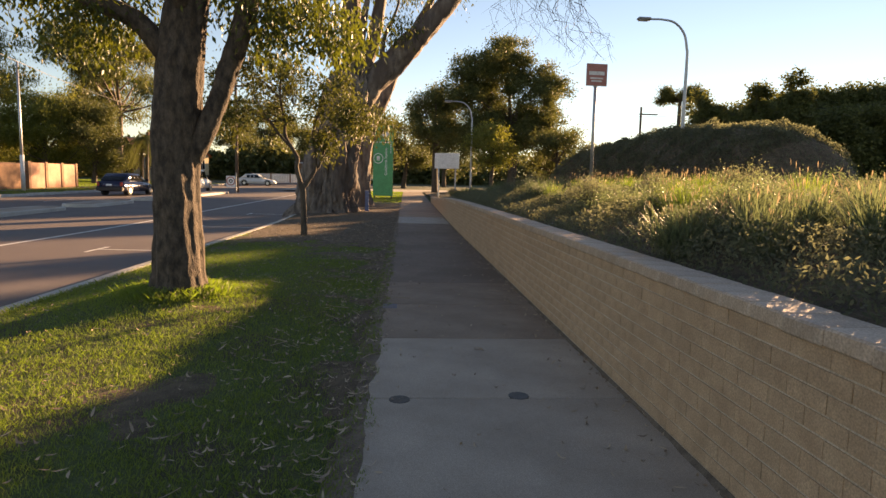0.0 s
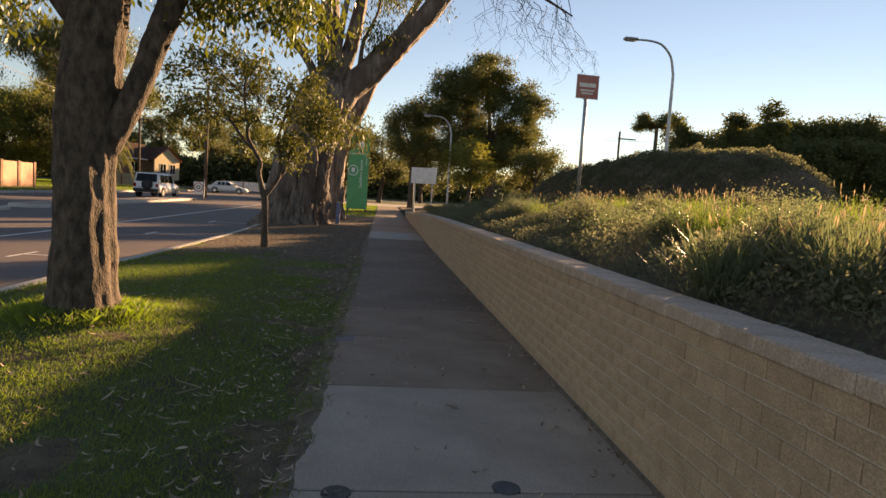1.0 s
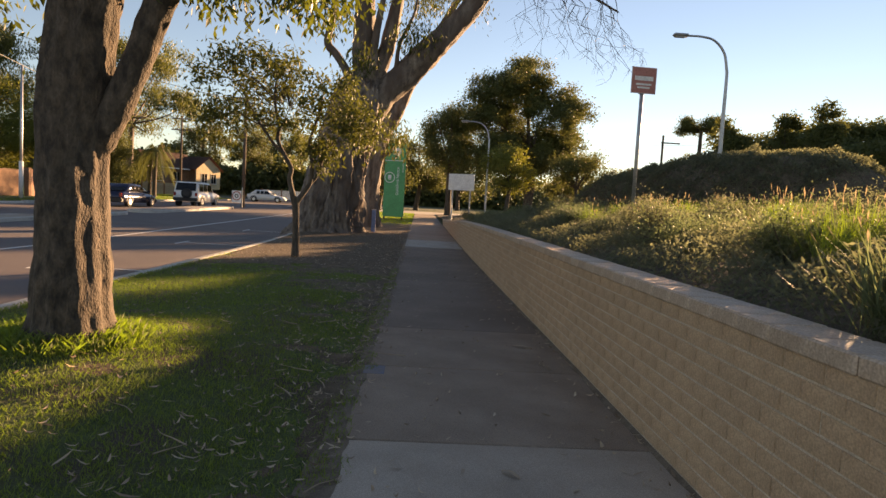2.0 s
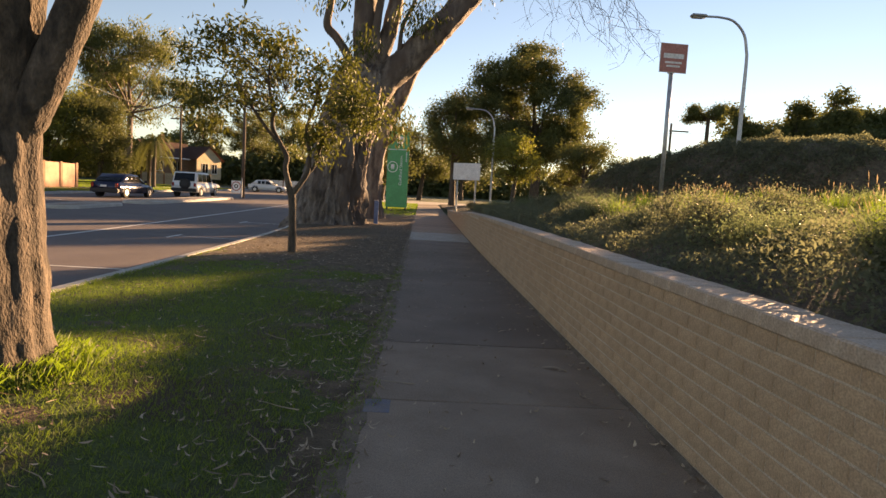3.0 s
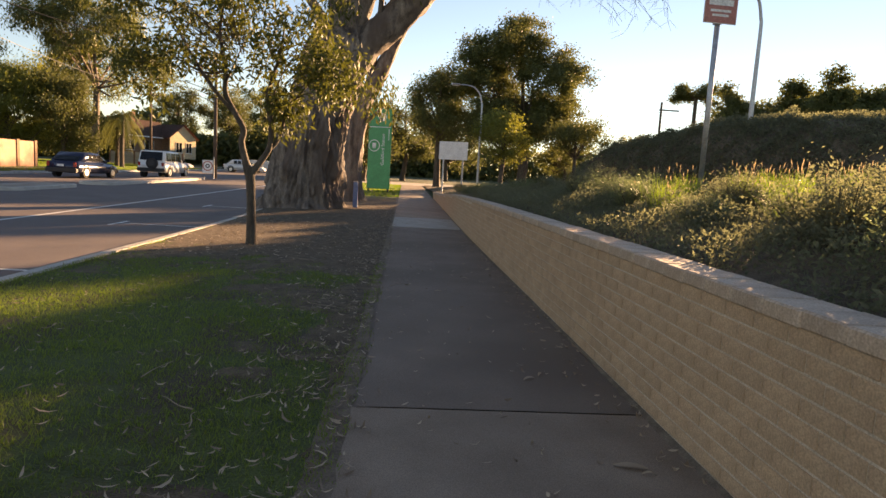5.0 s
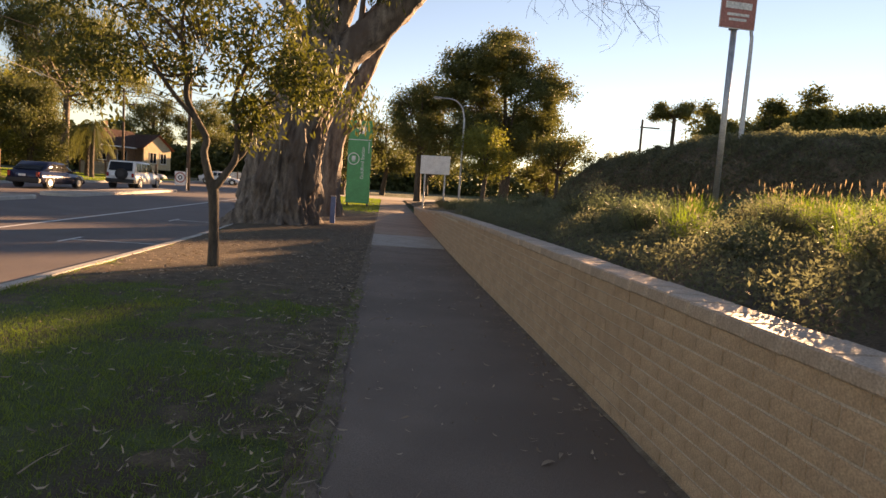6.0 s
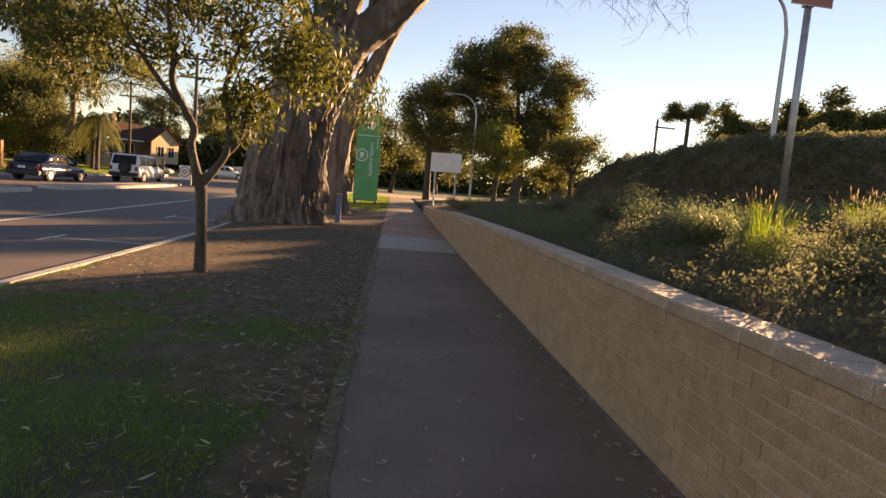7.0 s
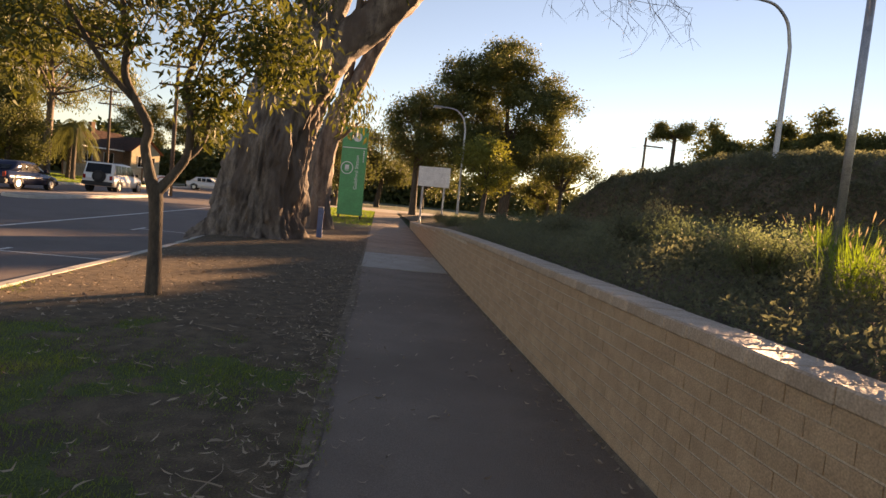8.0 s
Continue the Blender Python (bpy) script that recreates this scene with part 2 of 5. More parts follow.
def tube(soup, pts, segs=10, n=None, rough=0.0, flute=None, seed=0, fissure=0.0):
    """A limb along rows of x, y, z, radius. rough: uneven skin; flute: function of (angle, height 0..1) that scales the radius."""
    L = smooth_line(pts, n or max(4, 3 * len(pts)))
    C, R = L[:, :3], np.maximum(L[:, 3], 0.002)
    T = np.gradient(C, axis=0)
    T /= np.linalg.norm(T, axis=1)[:, None]
    up = np.array((0.13, 0.97, 0.2))
    A = np.cross(T, up)
    A /= np.linalg.norm(A, axis=1)[:, None]
    B = np.cross(T, A)
    th = np.linspace(0, 2 * np.pi, segs, endpoint=False)
    rr = R[:, None] * np.ones(segs)
    if flute:
        rr = rr * np.array([[flute(a, i / (len(L) - 1)) for a in th] for i in range(len(L))])
    V = C[:, None] + rr[..., None] * (np.cos(th)[None, :, None] * A[:, None] + np.sin(th)[None, :, None] * B[:, None])
    V = V.reshape(-1, 3)
    if rough:
        N = (V.reshape(len(L), segs, 3) - C[:, None]).reshape(-1, 3)
        N /= np.linalg.norm(N, axis=1)[:, None] + 1e-9
        d = np.array([noise.noise(Vector((p[0] * 5 + seed, p[1] * 5, p[2] * 2.4))) + 0.6 * noise.noise(Vector((p[0] * 16, p[1] * 16 + seed, p[2] * 4))) + fissure * (abs(noise.noise(Vector((p[0] * 14 + seed, p[1] * 14, p[2] * 4.2)))) - 0.2) for p in V])
        V = V + N * (d * rough)[:, None]
    i, j = np.meshgrid(np.arange(len(L) - 1), np.arange(segs), indexing="ij")
    a, b = i * segs + j, i * segs + (j + 1) % segs
    F = np.stack([a, b, b + segs, a + segs], -1).reshape(-1, 4)
    soup.add(V, F)


RNG = np.random.default_rng(7)


def leaf_mesh(name, centres, length, width, mat, hang=0.5, vary=0.4, seed=1):
    """One folded blade of four corners at each centre. hang: 0 any way, 1 straight down."""
    r = np.random.default_rng(seed)
    n = len(centres)
    D = r.normal(size=(n, 3))
    D /= np.linalg.norm(D, axis=1)[:, None]
    D = D * (1 - hang) + np.array((0, 0, -1.0)) * hang
    D /= np.linalg.norm(D, axis=1)[:, None] + 1e-9
    S = np.cross(D, r.normal(size=(n, 3)))
    S /= np.linalg.norm(S, axis=1)[:, None] + 1e-9
    N = np.cross(D, S)
    k = (1 + vary * (r.random(n) * 2 - 1))[:, None]
    Lh, W = D * length * k, S * width * k * 0.5
    mid = centres + Lh * 0.45 + N * width * 0.15
    V = np.stack([centres, mid + W, centres + Lh + N * length * 0.08, mid - W], 1).reshape(-1, 3)
    F = np.arange(4 * n).reshape(-1, 4)
    return mesh_np(name, V, F, mat)


def ball_points(r, n, centre, radii, shell=0.35):
    P = r.normal(size=(n, 3))
    P /= np.linalg.norm(P, axis=1)[:, None]
    P *= (shell + (1 - shell) * r.random(n) ** 0.6)[:, None]
    return np.asarray(centre) + P * np.asarray(radii)


def ramp(y):
    """The street's height: level near the walk, then gently rising, then level again far off."""
    t = np.clip(np.asarray(y, float) - 17.0, 0.0, 110.0)
    return np.where(t < 6, 0.001 * t * t, 0.036 + 0.012 * (t - 6))


def rz(y):
    return float(ramp(y))


def bump(x, y):
    """The verge swells over the roots of the two big trees."""
    x, y = np.asarray(x, float), np.asarray(y, float)
    return 0.2 * np.exp(-((x + 2.54) / 0.95) ** 2 - ((y - 8.7) / 1.25) ** 2) + 0.12 * np.exp(-((x + 2.85) / 1.6) ** 2 - ((y - 26.8) / 2.6) ** 2)

# ---- ground, road, kerbs ----
KERB, FAR_KERB, WALL_X = -4.18, -23.0, 1.62
ROAD_DROP = 0.13


def sheet(xs, ys, height):
    X, Y = np.meshgrid(np.asarray(xs, float), np.asarray(ys, float), indexing="ij")
    V = np.stack([X, Y, height(X, Y)], -1).reshape(-1, 3)
    i, j = np.meshgrid(np.arange(len(xs) - 1), np.arange(len(ys) - 1), indexing="ij")
    a = i * len(ys) + j
    return V, np.stack([a, a + len(ys), a + len(ys) + 1, a + 1], -1).reshape(-1, 4)


def ground_z(X, Y):
    in_road = (X < KERB - 0.08) & (X > FAR_KERB + 0.08)
    far_left = np.clip((-X - 23) / 25, 0, 1) * 0.25
    return ramp(Y) - 0.16 * in_road + far_left + bump(X, Y) * (X > KERB) * (X < 0.2)


gx = [-2500, -600, -200, -90, -60, -45, -35, -28, FAR_KERB - 0.05, FAR_KERB + 0.1, -20, -16, -12, -8, KERB - 0.1, KERB - 0.05, *np.arange(-4.2, 0.3, 0.25), 1.7, 4, 8, 15, 30, 60, 120, 300, 900, 2500]
gy = [-2500, -600, -150, -40, -10, 0, 4, *np.arange(5.5, 12.1, 0.3), 14, 17, 18, 19, 20, 21, 22, 23, *np.arange(23.5, 31, 0.5), 34, 45, 60, 80, 100, 127, 160, 260, 500, 1200, 2500]
V, F = sheet(gx, gy, ground_z)
structure("ground", mesh_np("ground", V, F, "grass_ground"), "short patchy green lawn and bare verge soil", "ground")
V, F = sheet(np.linspace(FAR_KERB + 0.05, KERB - 0.06, 12), [-60, -10, 5, 12, 17, 18, 19, 20, 21, 22, 23, 35, 50, 70, 100, 127, 250], lambda X, Y: ramp(Y) - ROAD_DROP + 0.02 * (1 - ((X + 13.6) / 9.4) ** 2))
structure("road", mesh_np("road", V, F, "asphalt"), "worn reddish grey asphalt road surface", "road")


def road_z(x, y):
    return rz(y) - ROAD_DROP + 0.02 * (1 - ((x + 13.6) / 9.4) ** 2)


def ribbon(x, half, y0, y1, lift=0.005, n=24):
    """A painted stripe that lies on the road."""
    ys = np.linspace(y0, y1, n)
    return sheet([x - half, x + half], ys, lambda X, Y: ramp(Y) - ROAD_DROP + 0.02 * (1 - ((X + 13.6) / 9.4) ** 2) + lift)


V, F = ribbon(-8.8, 0.06, -20, 70, n=60)
structure("edge_line", mesh_np("edge_line", V, F, "line"), "long white painted lane line on the road", "road marking")
for y in (2.0, 8.6, 15.0, 21.4, 27.8):
    s = Soup()
    v, f = sheet([-6.55, KERB - 0.4], [y - 0.035, y + 0.035], lambda X, Y: ramp(Y) - ROAD_DROP + 0.02 * (1 - ((X + 13.6) / 9.4) ** 2) + 0.005)
    s.add(v, f)
    v, f = ribbon(-6.55, 0.04, y - 0.5, y + 0.5, 0.005, 3)
    s.add(v, f)
    structure("bay_mark", s.mesh("bay_mark", "line"), "faded white parking bay mark on the asphalt", "road marking")
for y in (-6, 4, 14, 24, 34, 44, 54):
    V, F = ribbon(-18.6, 0.05, y, y + 3, n=4)
    structure("lane_dash", mesh_np("lane_dash", V, F, "line"), "white dashed lane mark", "road marking")


def kerb_piece(length):
    """A kerb stone: upright back, rounded nose, sloping face towards the road (-x)."""
    prof = [(0.03, -0.2), (0.03, 0.03), (-0.11, 0.03), (-0.135, 0.018), (-0.15, -0.015), (-0.17, -0.2)]
    n = len(prof)
    v = [(x, y, z) for y in (0.004, length - 0.004) for x, z in prof]
    bm = bmesh.new()
    vs = [bm.verts.new(p) for p in v]
    for i in range(n):
        bm.faces.new((vs[i], vs[(i + 1) % n], vs[n + (i + 1) % n], vs[n + i]))
    bm.faces.new(vs[:n][::-1]), bm.faces.new(vs[n:])
    bmesh.ops.recalc_face_normals(bm, faces=bm.faces[:])
    return from_bm("kerb_stone", bm, "kerb")


kerb = thing("kerb", (0, 0, 0), "pale concrete kerb along the near side of the road", "kerb", kind="structure")
kerb_me = kerb_piece(1.2)
for k in range(-8, 60):
    y = 1.2 * k
    bend = -0.012 * max(0.0, y - 22.0) ** 1.5 if y < 40 else -0.012 * 18 ** 1.5 - 0.08 * (y - 40)
    bend = max(bend, -1.2)
    part("kerb_stone", kerb_me, kerb, at=Matrix.Translation((KERB + bend, y, rz(y))))
far_kerb = thing("far_kerb", (0, 0, 0), "pale concrete kerb along the far side of the road", "kerb", kind="structure")
far_me = kerb_piece(4.0)
for k in range(-3, 30):
    part("kerb_stone", far_me, far_kerb, at=pose(FAR_KERB, 4.0 * k + 4, rz(4 * k + 2), 0, 0, 180))

# median islands with kerbed rims and a paved top
def island(x0, x1, y0, y1, label):
    ob = thing("traffic_island", (0, 0, 0), label, "traffic island", "median islands in the road")
    n, rr = 10, (x1 - x0) / 2
    out = [(x0 + rr - rr * math.cos(a), y0 + rr - rr * math.sin(a)) for a in np.linspace(0, math.pi, n)] + [(x1 - rr + rr * math.cos(a), y1 - rr + rr * math.sin(a)) for a in np.linspace(0, math.pi, n)]
    long = []
    for i, p in enumerate(out):
        q = out[(i + 1) % len(out)]
        k = max(1, int(abs(q[1] - p[1]) / 2.5))
        long += [(p[0] + (q[0] - p[0]) * j / k, p[1] + (q[1] - p[1]) * j / k) for j in range(k)]
    cx = (x0 + x1) / 2
    for name, mat, inset, top in (("kerb_rim", "kerb", 0.0, 0.03), ("paving", "concrete", 0.16, 0.035)):
        bm = bmesh.new()
        rings = []
        for ins, z in ((inset - (0.03 if name == "kerb_rim" else 0), -0.25), (inset, top - 0.02), (inset + 0.02, top)):
            rings.append([bm.verts.new((x + (cx - x) / rr * ins * 1.0 if abs(x - cx) > 1e-6 else x, min(max(y, y0 + ins), y1 - ins), rz(y) + z)) for x, y in long])
        for a, b in zip(rings, rings[1:]):
            for i in range(len(long)):
                bm.faces.new((a[i], a[(i + 1) % len(long)], b[(i + 1) % len(long)], b[i]))
        bm.faces.new(rings[-1])
        bmesh.ops.triangulate(bm, faces=[f for f in bm.faces if len(f.verts) > 4])
        bmesh.ops.recalc_face_normals(bm, faces=bm.faces[:])
        part(name, from_bm(name, bm, mat), ob)
    return ob


island(-15.6, -14.0, 14.0, 28.2, "low concrete median island with pale kerb rim")
island(-15.6, -14.0, 29.6, 34.5, "low concrete median island with pale kerb rim")
island(-15.6, -13.9, 36.5, 51.0, "low concrete median island with a turn sign at its end")

# ---- footpath slabs ----
PATH_L = -0.18
footpath = thing("footpath", (0, 0, 0), "grey concrete footpath of cast slabs with dark joints", "footpath", kind="structure")
V, F = sheet([PATH_L + 0.02, WALL_X], np.linspace(-10, 60, 36), lambda X, Y: ramp(Y) + 0.004)
part("joint_bed", mesh_np("joint_bed", V, F, "soil"), footpath)
SLAB, PATCH0, PATCH1 = 1.575, 10.325, 22.4
slab_mesh = {}
rows = [(5.6 + SLAB * k, "concrete_old" if k >= 1 else "concrete", 0.03) for k in range(-9, 3)]
rows += [(PATCH1 + SLAB * k, "concrete_new" if k < 2 else "concrete_old", 0.042 if k < 1 else 0.034) for k in range(24)]
for y0, mat, lift in rows:
    z0, z1 = rz(y0 + 0.01), rz(y0 + SLAB - 0.01)
    key = (round(z1 - z0, 4), mat, lift)
    if key not in slab_mesh:
        bm = bevel_box(PATH_L, WALL_X - 0.012, 0.0085, SLAB - 0.0085, -0.06, lift, 0.007)
        for v in bm.verts:
            v.co.z += (z1 - z0) * v.co.y / SLAB
        slab_mesh[key] = from_bm("slab", bm, mat)
    part("slab", slab_mesh[key], footpath, at=pose(random.uniform(-0.006, 0.006), y0, z0 + random.uniform(-0.002, 0.002)))
# one long jointless stretch of darker paving between the slabs
ys = np.linspace(PATCH0 + 0.006, PATCH1 - 0.006, 101)
xs = np.linspace(PATH_L, WALL_X - 0.012, 12)
ragged = np.array([0.02 * noise.noise(Vector((q * 1.3, 0.4, 6.1))) + 0.012 * noise.noise(Vector((q * 6.0, 0.4, 2.1))) for q in ys])
V, F = sheet(xs, ys, lambda X, Y: ramp(Y) + 0.029 + 0.003 * np.sin(X * 5 + Y * 1.7) * np.sin(Y * 0.9) - 0.006 * (X < PATH_L + 0.01))
V[:len(ys), 0] += ragged - 0.005
part("paving_strip", mesh_np("paving_strip", V, F, "path_dark", True), footpath, "dark worn seamless paving")
V, F = sheet([-12, 8], [60, 61, 63, 66, 70], lambda X, Y: ramp(Y) + 0.02)
structure("side_street", mesh_np("side_street", V, F, "concrete_new"), "pale sunlit paving of a side street", "road")
# blue survey mark and lifting-hole plugs on the slabs
s = Soup()
s.add(boxv(PATH_L + 0.005, PATH_L + 0.17, 8.5, 8.735, 0.0, 0.0335), BOXF)
tagged(new("paint_mark", s.mesh("paint_mark", "faded_blue")), "faded blue paint mark on a slab corner", "paint mark")
for x, y in ((0.05, 5.57), (0.866, 5.64)):
    bm = bmesh.new()
    bmesh.ops.create_cone(bm, cap_ends=True, segments=14, radius1=0.075, radius2=0.07, depth=0.012)
    ob = new("plug", from_bm("plug", bm, "dark_steel"))
    ob.matrix_basis = pose(x, y, 0.03)
    tagged(ob, "small round dark plug set in the footpath", "plug", "plugs in the footpath")

# ---- brick retaining wall ----
def cap_z(y):
    return float(np.interp(y, [-20, 14, 18, 21, 25, 30, 34, 39, 60], [0.98, 0.98, 0.972, 0.95, 0.905, 0.755, 0.66, 0.60, 0.60]))


WALL_Y0, WALL_Y1 = -8.0, 39.0
garden_wall = thing("garden_wall", (0, 0, 0), "long low brown brick retaining wall with pale brick capping", "wall", kind="structure")
ys = np.arange(WALL_Y0, WALL_Y1 + 0.01, 0.5)
core = Soup()
for a, b in zip(ys, ys[1:]):
    v = boxv(WALL_X + 0.008, WALL_X + 0.225, a, b, -0.2, 1)
    v[4:, 2] = [cap_z(a) - 0.075, cap_z(a) - 0.075, cap_z(b) - 0.075, cap_z(b) - 0.075]
    core.add(v, BOXF)
part("mortar_core", core.mesh("mortar_core", "mortar"), garden_wall)
BL, BH, JT = 0.230, 0.076, 0.010


def brick_mesh(i):
    r = np.random.default_rng(i)
    bm = bevel_box(0.0035, 0.06, 0, BL, 0, BH, 0.003)
    for v in bm.verts:
        v.co += Vector(r.normal(size=3) * 0.0009)
    return from_bm("brick", bm, "brick")


def cap_mesh(i):
    bm = bevel_box(-0.012, 0.245, 0.0015, 0.2385, -0.076, 0, 0.009)
    return from_bm("cap_brick", bm, "cap")


# ---- planted bank behind the wall ----
MA, MB_ = np.array((11.7, 35.0)), np.array((14.2, 25.6))


def bank_z(X, Y):
    X, Y = np.asarray(X, float), np.asarray(Y, float)
    capz = np.interp(Y, [-20, 14, 18, 21, 25, 30, 34, 39, 60], [0.98, 0.98, 0.972, 0.95, 0.905, 0.755, 0.66, 0.60, 0.60])
    base = capz - 0.13 + 0.44 * (1 - np.exp(-np.maximum(X - WALL_X - 0.2, 0) / 1.6)) + 0.02 * np.clip(X - 4, 0, 30)
    d = MB_ - MA
    t = np.clip(((X - MA[0]) * d[0] + (Y - MA[1]) * d[1]) / (d @ d), 0, 1)
    dist = np.hypot(X - MA[0] - t * d[0], Y - MA[1] - t * d[1])
    top = 2.55 + 0.32 * np.sin(np.pi * np.clip(t * 1.15 - 0.15, 0, 1))
    mound = top * np.clip(1 - (dist / 3.8) ** 2.4, 0, 1) ** 0.75
    fade = np.clip((62 - Y) / 12, 0, 1) * np.clip((75 - X) / 20, 0, 1)
    return (base + mound) * fade + (1 - fade) * (ramp(Y) + 0.05)


bx = np.concatenate([[WALL_X + 0.215], np.arange(2.0, 20, 0.4), np.arange(20, 76, 4)])
by = np.concatenate([np.arange(-12, 44, 0.5), np.arange(44, 64, 2)])
V, F = sheet(bx, by, lambda X, Y: bank_z(X, Y) + 0.03 * np.sin(X * 2.3 + Y) * np.sin(Y * 1.7))
structure("planted_bank", mesh_np("planted_bank", V, F, "soil", True), "dark soil bank of a raised garden bed", "garden bed")

rv = np.random.default_rng(11)


def bank_points(n, x0, x1, y0, y1, keep=None):
    P = np.stack([rv.uniform(x0, x1, n), rv.uniform(y0, y1, n)], -1)
    if keep is not None:
        P = P[keep(P)]
    return np.column_stack([P, bank_z(P[:, 0], P[:, 1])])


def clumpy(P, size, seed):
    return np.array([noise.noise(Vector((p[0] / size, p[1] / size, seed))) for p in P])


# low ground cover over the whole bank
P = np.vstack([bank_points(70000, WALL_X + 0.3, 17, -6, 40), bank_points(260000, WALL_X + 0.27, 6.5, 1, 24)])
P = P[clumpy(P, 1.3, 4.0) > -0.4]
h = 0.13 + 0.26 * np.maximum(clumpy(P, 0.9, 9.0) + 0.4, 0)
P[:, 2] += rv.random(len(P)) * h
tagged(new("ground_cover", leaf_mesh("ground_cover", P, 0.034, 0.014, "leaf_dark", -0.15, seed=5)), "low dark green ground cover on the bank", "ground cover", kind="stuff")

P = bank_points(64000, 6, 19, -8, 32)
P[:, 2] += 0.02 + 0.2 * rv.random(len(P))
tagged(new("coarse_ground_cover", leaf_mesh("coarse_ground_cover", P, 0.09, 0.035, "leaf_dark", -0.15, seed=15)), "coarse low planting on the higher bank", "ground cover", kind="stuff")


def shrub(name, radius, height, n, mat, leaf, label, category, seed, hang=-0.2):
    r = np.random.default_rng(seed)
    ob = thing(name, (0, 0, 0), label, category, "shrubs on the bank")
    wood, tips = Soup(), []
    for k in range(14):
        a, q = r.uniform(0, 2 * np.pi), radius * r.uniform(0.25, 0.95)
        tip = np.array((q * math.cos(a), q * math.sin(a), height * r.uniform(0.55, 1.0) * (1.1 - 0.5 * q / radius)))
        tube(wood, [(0, 0, -0.05, 0.012), (*(tip * (0.5, 0.5, 0.35)), 0.008), (*tip, 0.003)], 5, 5)
        tips.append(tip)
    part("stem_mass", wood.mesh("stems", "bark_thin"), ob)
    c = np.array(tips)[r.integers(len(tips), size=n)] * (0.45 + 0.55 * r.random((n, 1)))
    c = c + r.normal(size=(n, 3)) * radius * 0.13
    c[:, 2] = np.maximum(c[:, 2], 0.03)
    part("foliage", leaf_mesh("foliage", c, leaf[0], leaf[1], mat, hang, seed=seed), ob)
    return ob


shrubs = [shrub("shrub", 0.55, 0.5, 7000, "leaf_shrub", (0.026, 0.01), "low grey-green shrub with small leaves on the bank", "shrub", 21),
          shrub("shrub", 0.7, 0.42, 7800, "leaf_shrub", (0.030, 0.0095), "spreading pale green shrub catching the low sun", "shrub", 22),
          shrub("shrub", 0.5, 0.62, 7000, "leaf_dark", (0.028, 0.012), "dark leafy shrub on the raised bank", "shrub", 23)]
spots = [(2.35, 8.1), (2.9, 9.6), (2.3, 10.6), (3.3, 11.4), (2.5, 12.5), (3.6, 13.1), (2.4, 14.4), (3.2, 15.6), (4.6, 12.2), (5.0, 14.0), (4.2, 16.2), (2.6, 17.0), (5.6, 16.5), (3.4, 18.4), (4.6, 19.4), (6.2, 13.1), (6.8, 15.6), (2.6, 20.0), (5.8, 20.5), (3.9, 21.8), (7.2, 18.6), (2.9, 6.6), (3.9, 8.0), (4.9, 10.0), (3.6, 5.2), (6.0, 9.2), (2.5, 4.6), (6.6, 11.2), (2.6, 23.4), (4.4, 24.4), (6.4, 23.2), (3.2, 26.6), (5.2, 27.4), (2.5, 29.0), (2.8, 31.6), (4.2, 30.4), (2.6, 34.0), (3.6, 35.5), (2.9, 37.5), (7.6, 9.8), (8.2, 13.0), (8.8, 16.6)]
first = [True, True, True]
for i, (x, y) in enumerate(spots):
    k = i % 3
    x = x + 0.6 if x < 2.8 else x
    sc = rv.uniform(0.75, 1.12)
    m = pose(x, y, float(bank_z(x, y)) - 0.02, 0, 0, rv.uniform(0, 360))
    if first[k]:
        shrubs[k].matrix_basis, first[k] = m, False
    else:
        c = copy_thing(shrubs[k], m)
        c.scale = (sc, sc, sc * rv.uniform(0.85, 1.2))


def tussock(seed, blades, height, mat, label, wide=0.0045):
    r = np.random.default_rng(seed)
    ob = thing("grass_tussock", (0, 0, 0), label, "grass tussock", "grass tussocks on the bank")
    for name, n, m, w in (("blade_mass", blades, mat, wide), ("seed_mass", blades // 8, "seed", 0.009)):
        a, ln = r.uniform(0, 2 * np.pi, n), height * r.uniform(0.6, 1.1, n)
        lean = r.uniform(0.15, 0.8, n)
        root = np.stack([0.07 * r.normal(size=n), 0.07 * r.normal(size=n), np.zeros(n)], -1)
        tip = root + np.stack([np.cos(a) * lean * ln, np.sin(a) * lean * ln, ln * (1 - 0.35 * lean)], -1)
        mid = root * 0.45 + tip * 0.55 + np.array((0, 0, 0.06)) * height
        if name == "seed_mass":
            tip = tip + np.array((0, 0, 0.10)) * height
            root, mid = mid * 0.3 + tip * 0.7, mid * 0.1 + tip * 0.9
        side = np.stack([-np.sin(a), np.cos(a), np.zeros(n)], -1) * w / 2
        V = np.stack([root - side * 0.6, mid - side, tip, mid + side], 1).reshape(-1, 3)
        tagged(part(name, mesh_np(name, V, np.arange(4 * n).reshape(-1, 4), m), ob), kind="stuff")
    return ob


tus = [tussock(31, 260, 0.55, "blade", "tall straw-tipped grass tussock backlit by the sun"), tussock(32, 220, 0.42, "leaf_shrub", "tufted strappy grass on the bank")]
first = [True, True]
tspots = [(4.5, 13.4), (4.9, 13.0), (4.2, 13.9), (5.3, 13.6), (4.8, 14.3), (5.6, 12.6), (3.9, 13.2), (5.9, 13.9), (5.1, 15.1), (6.3, 12.9), (4.0, 15.0), (3.5, 9.0), (3.1, 8.5), (3.9, 9.4), (3.4, 8.0), (4.4, 8.8), (2.9, 7.6), (3.6, 7.0), (4.2, 7.6), (4.9, 9.2), (3.3, 11.6), (5.4, 11.4), (6.8, 14.6), (7.4, 13.6), (3.0, 13.5), (6.0, 15.8)]
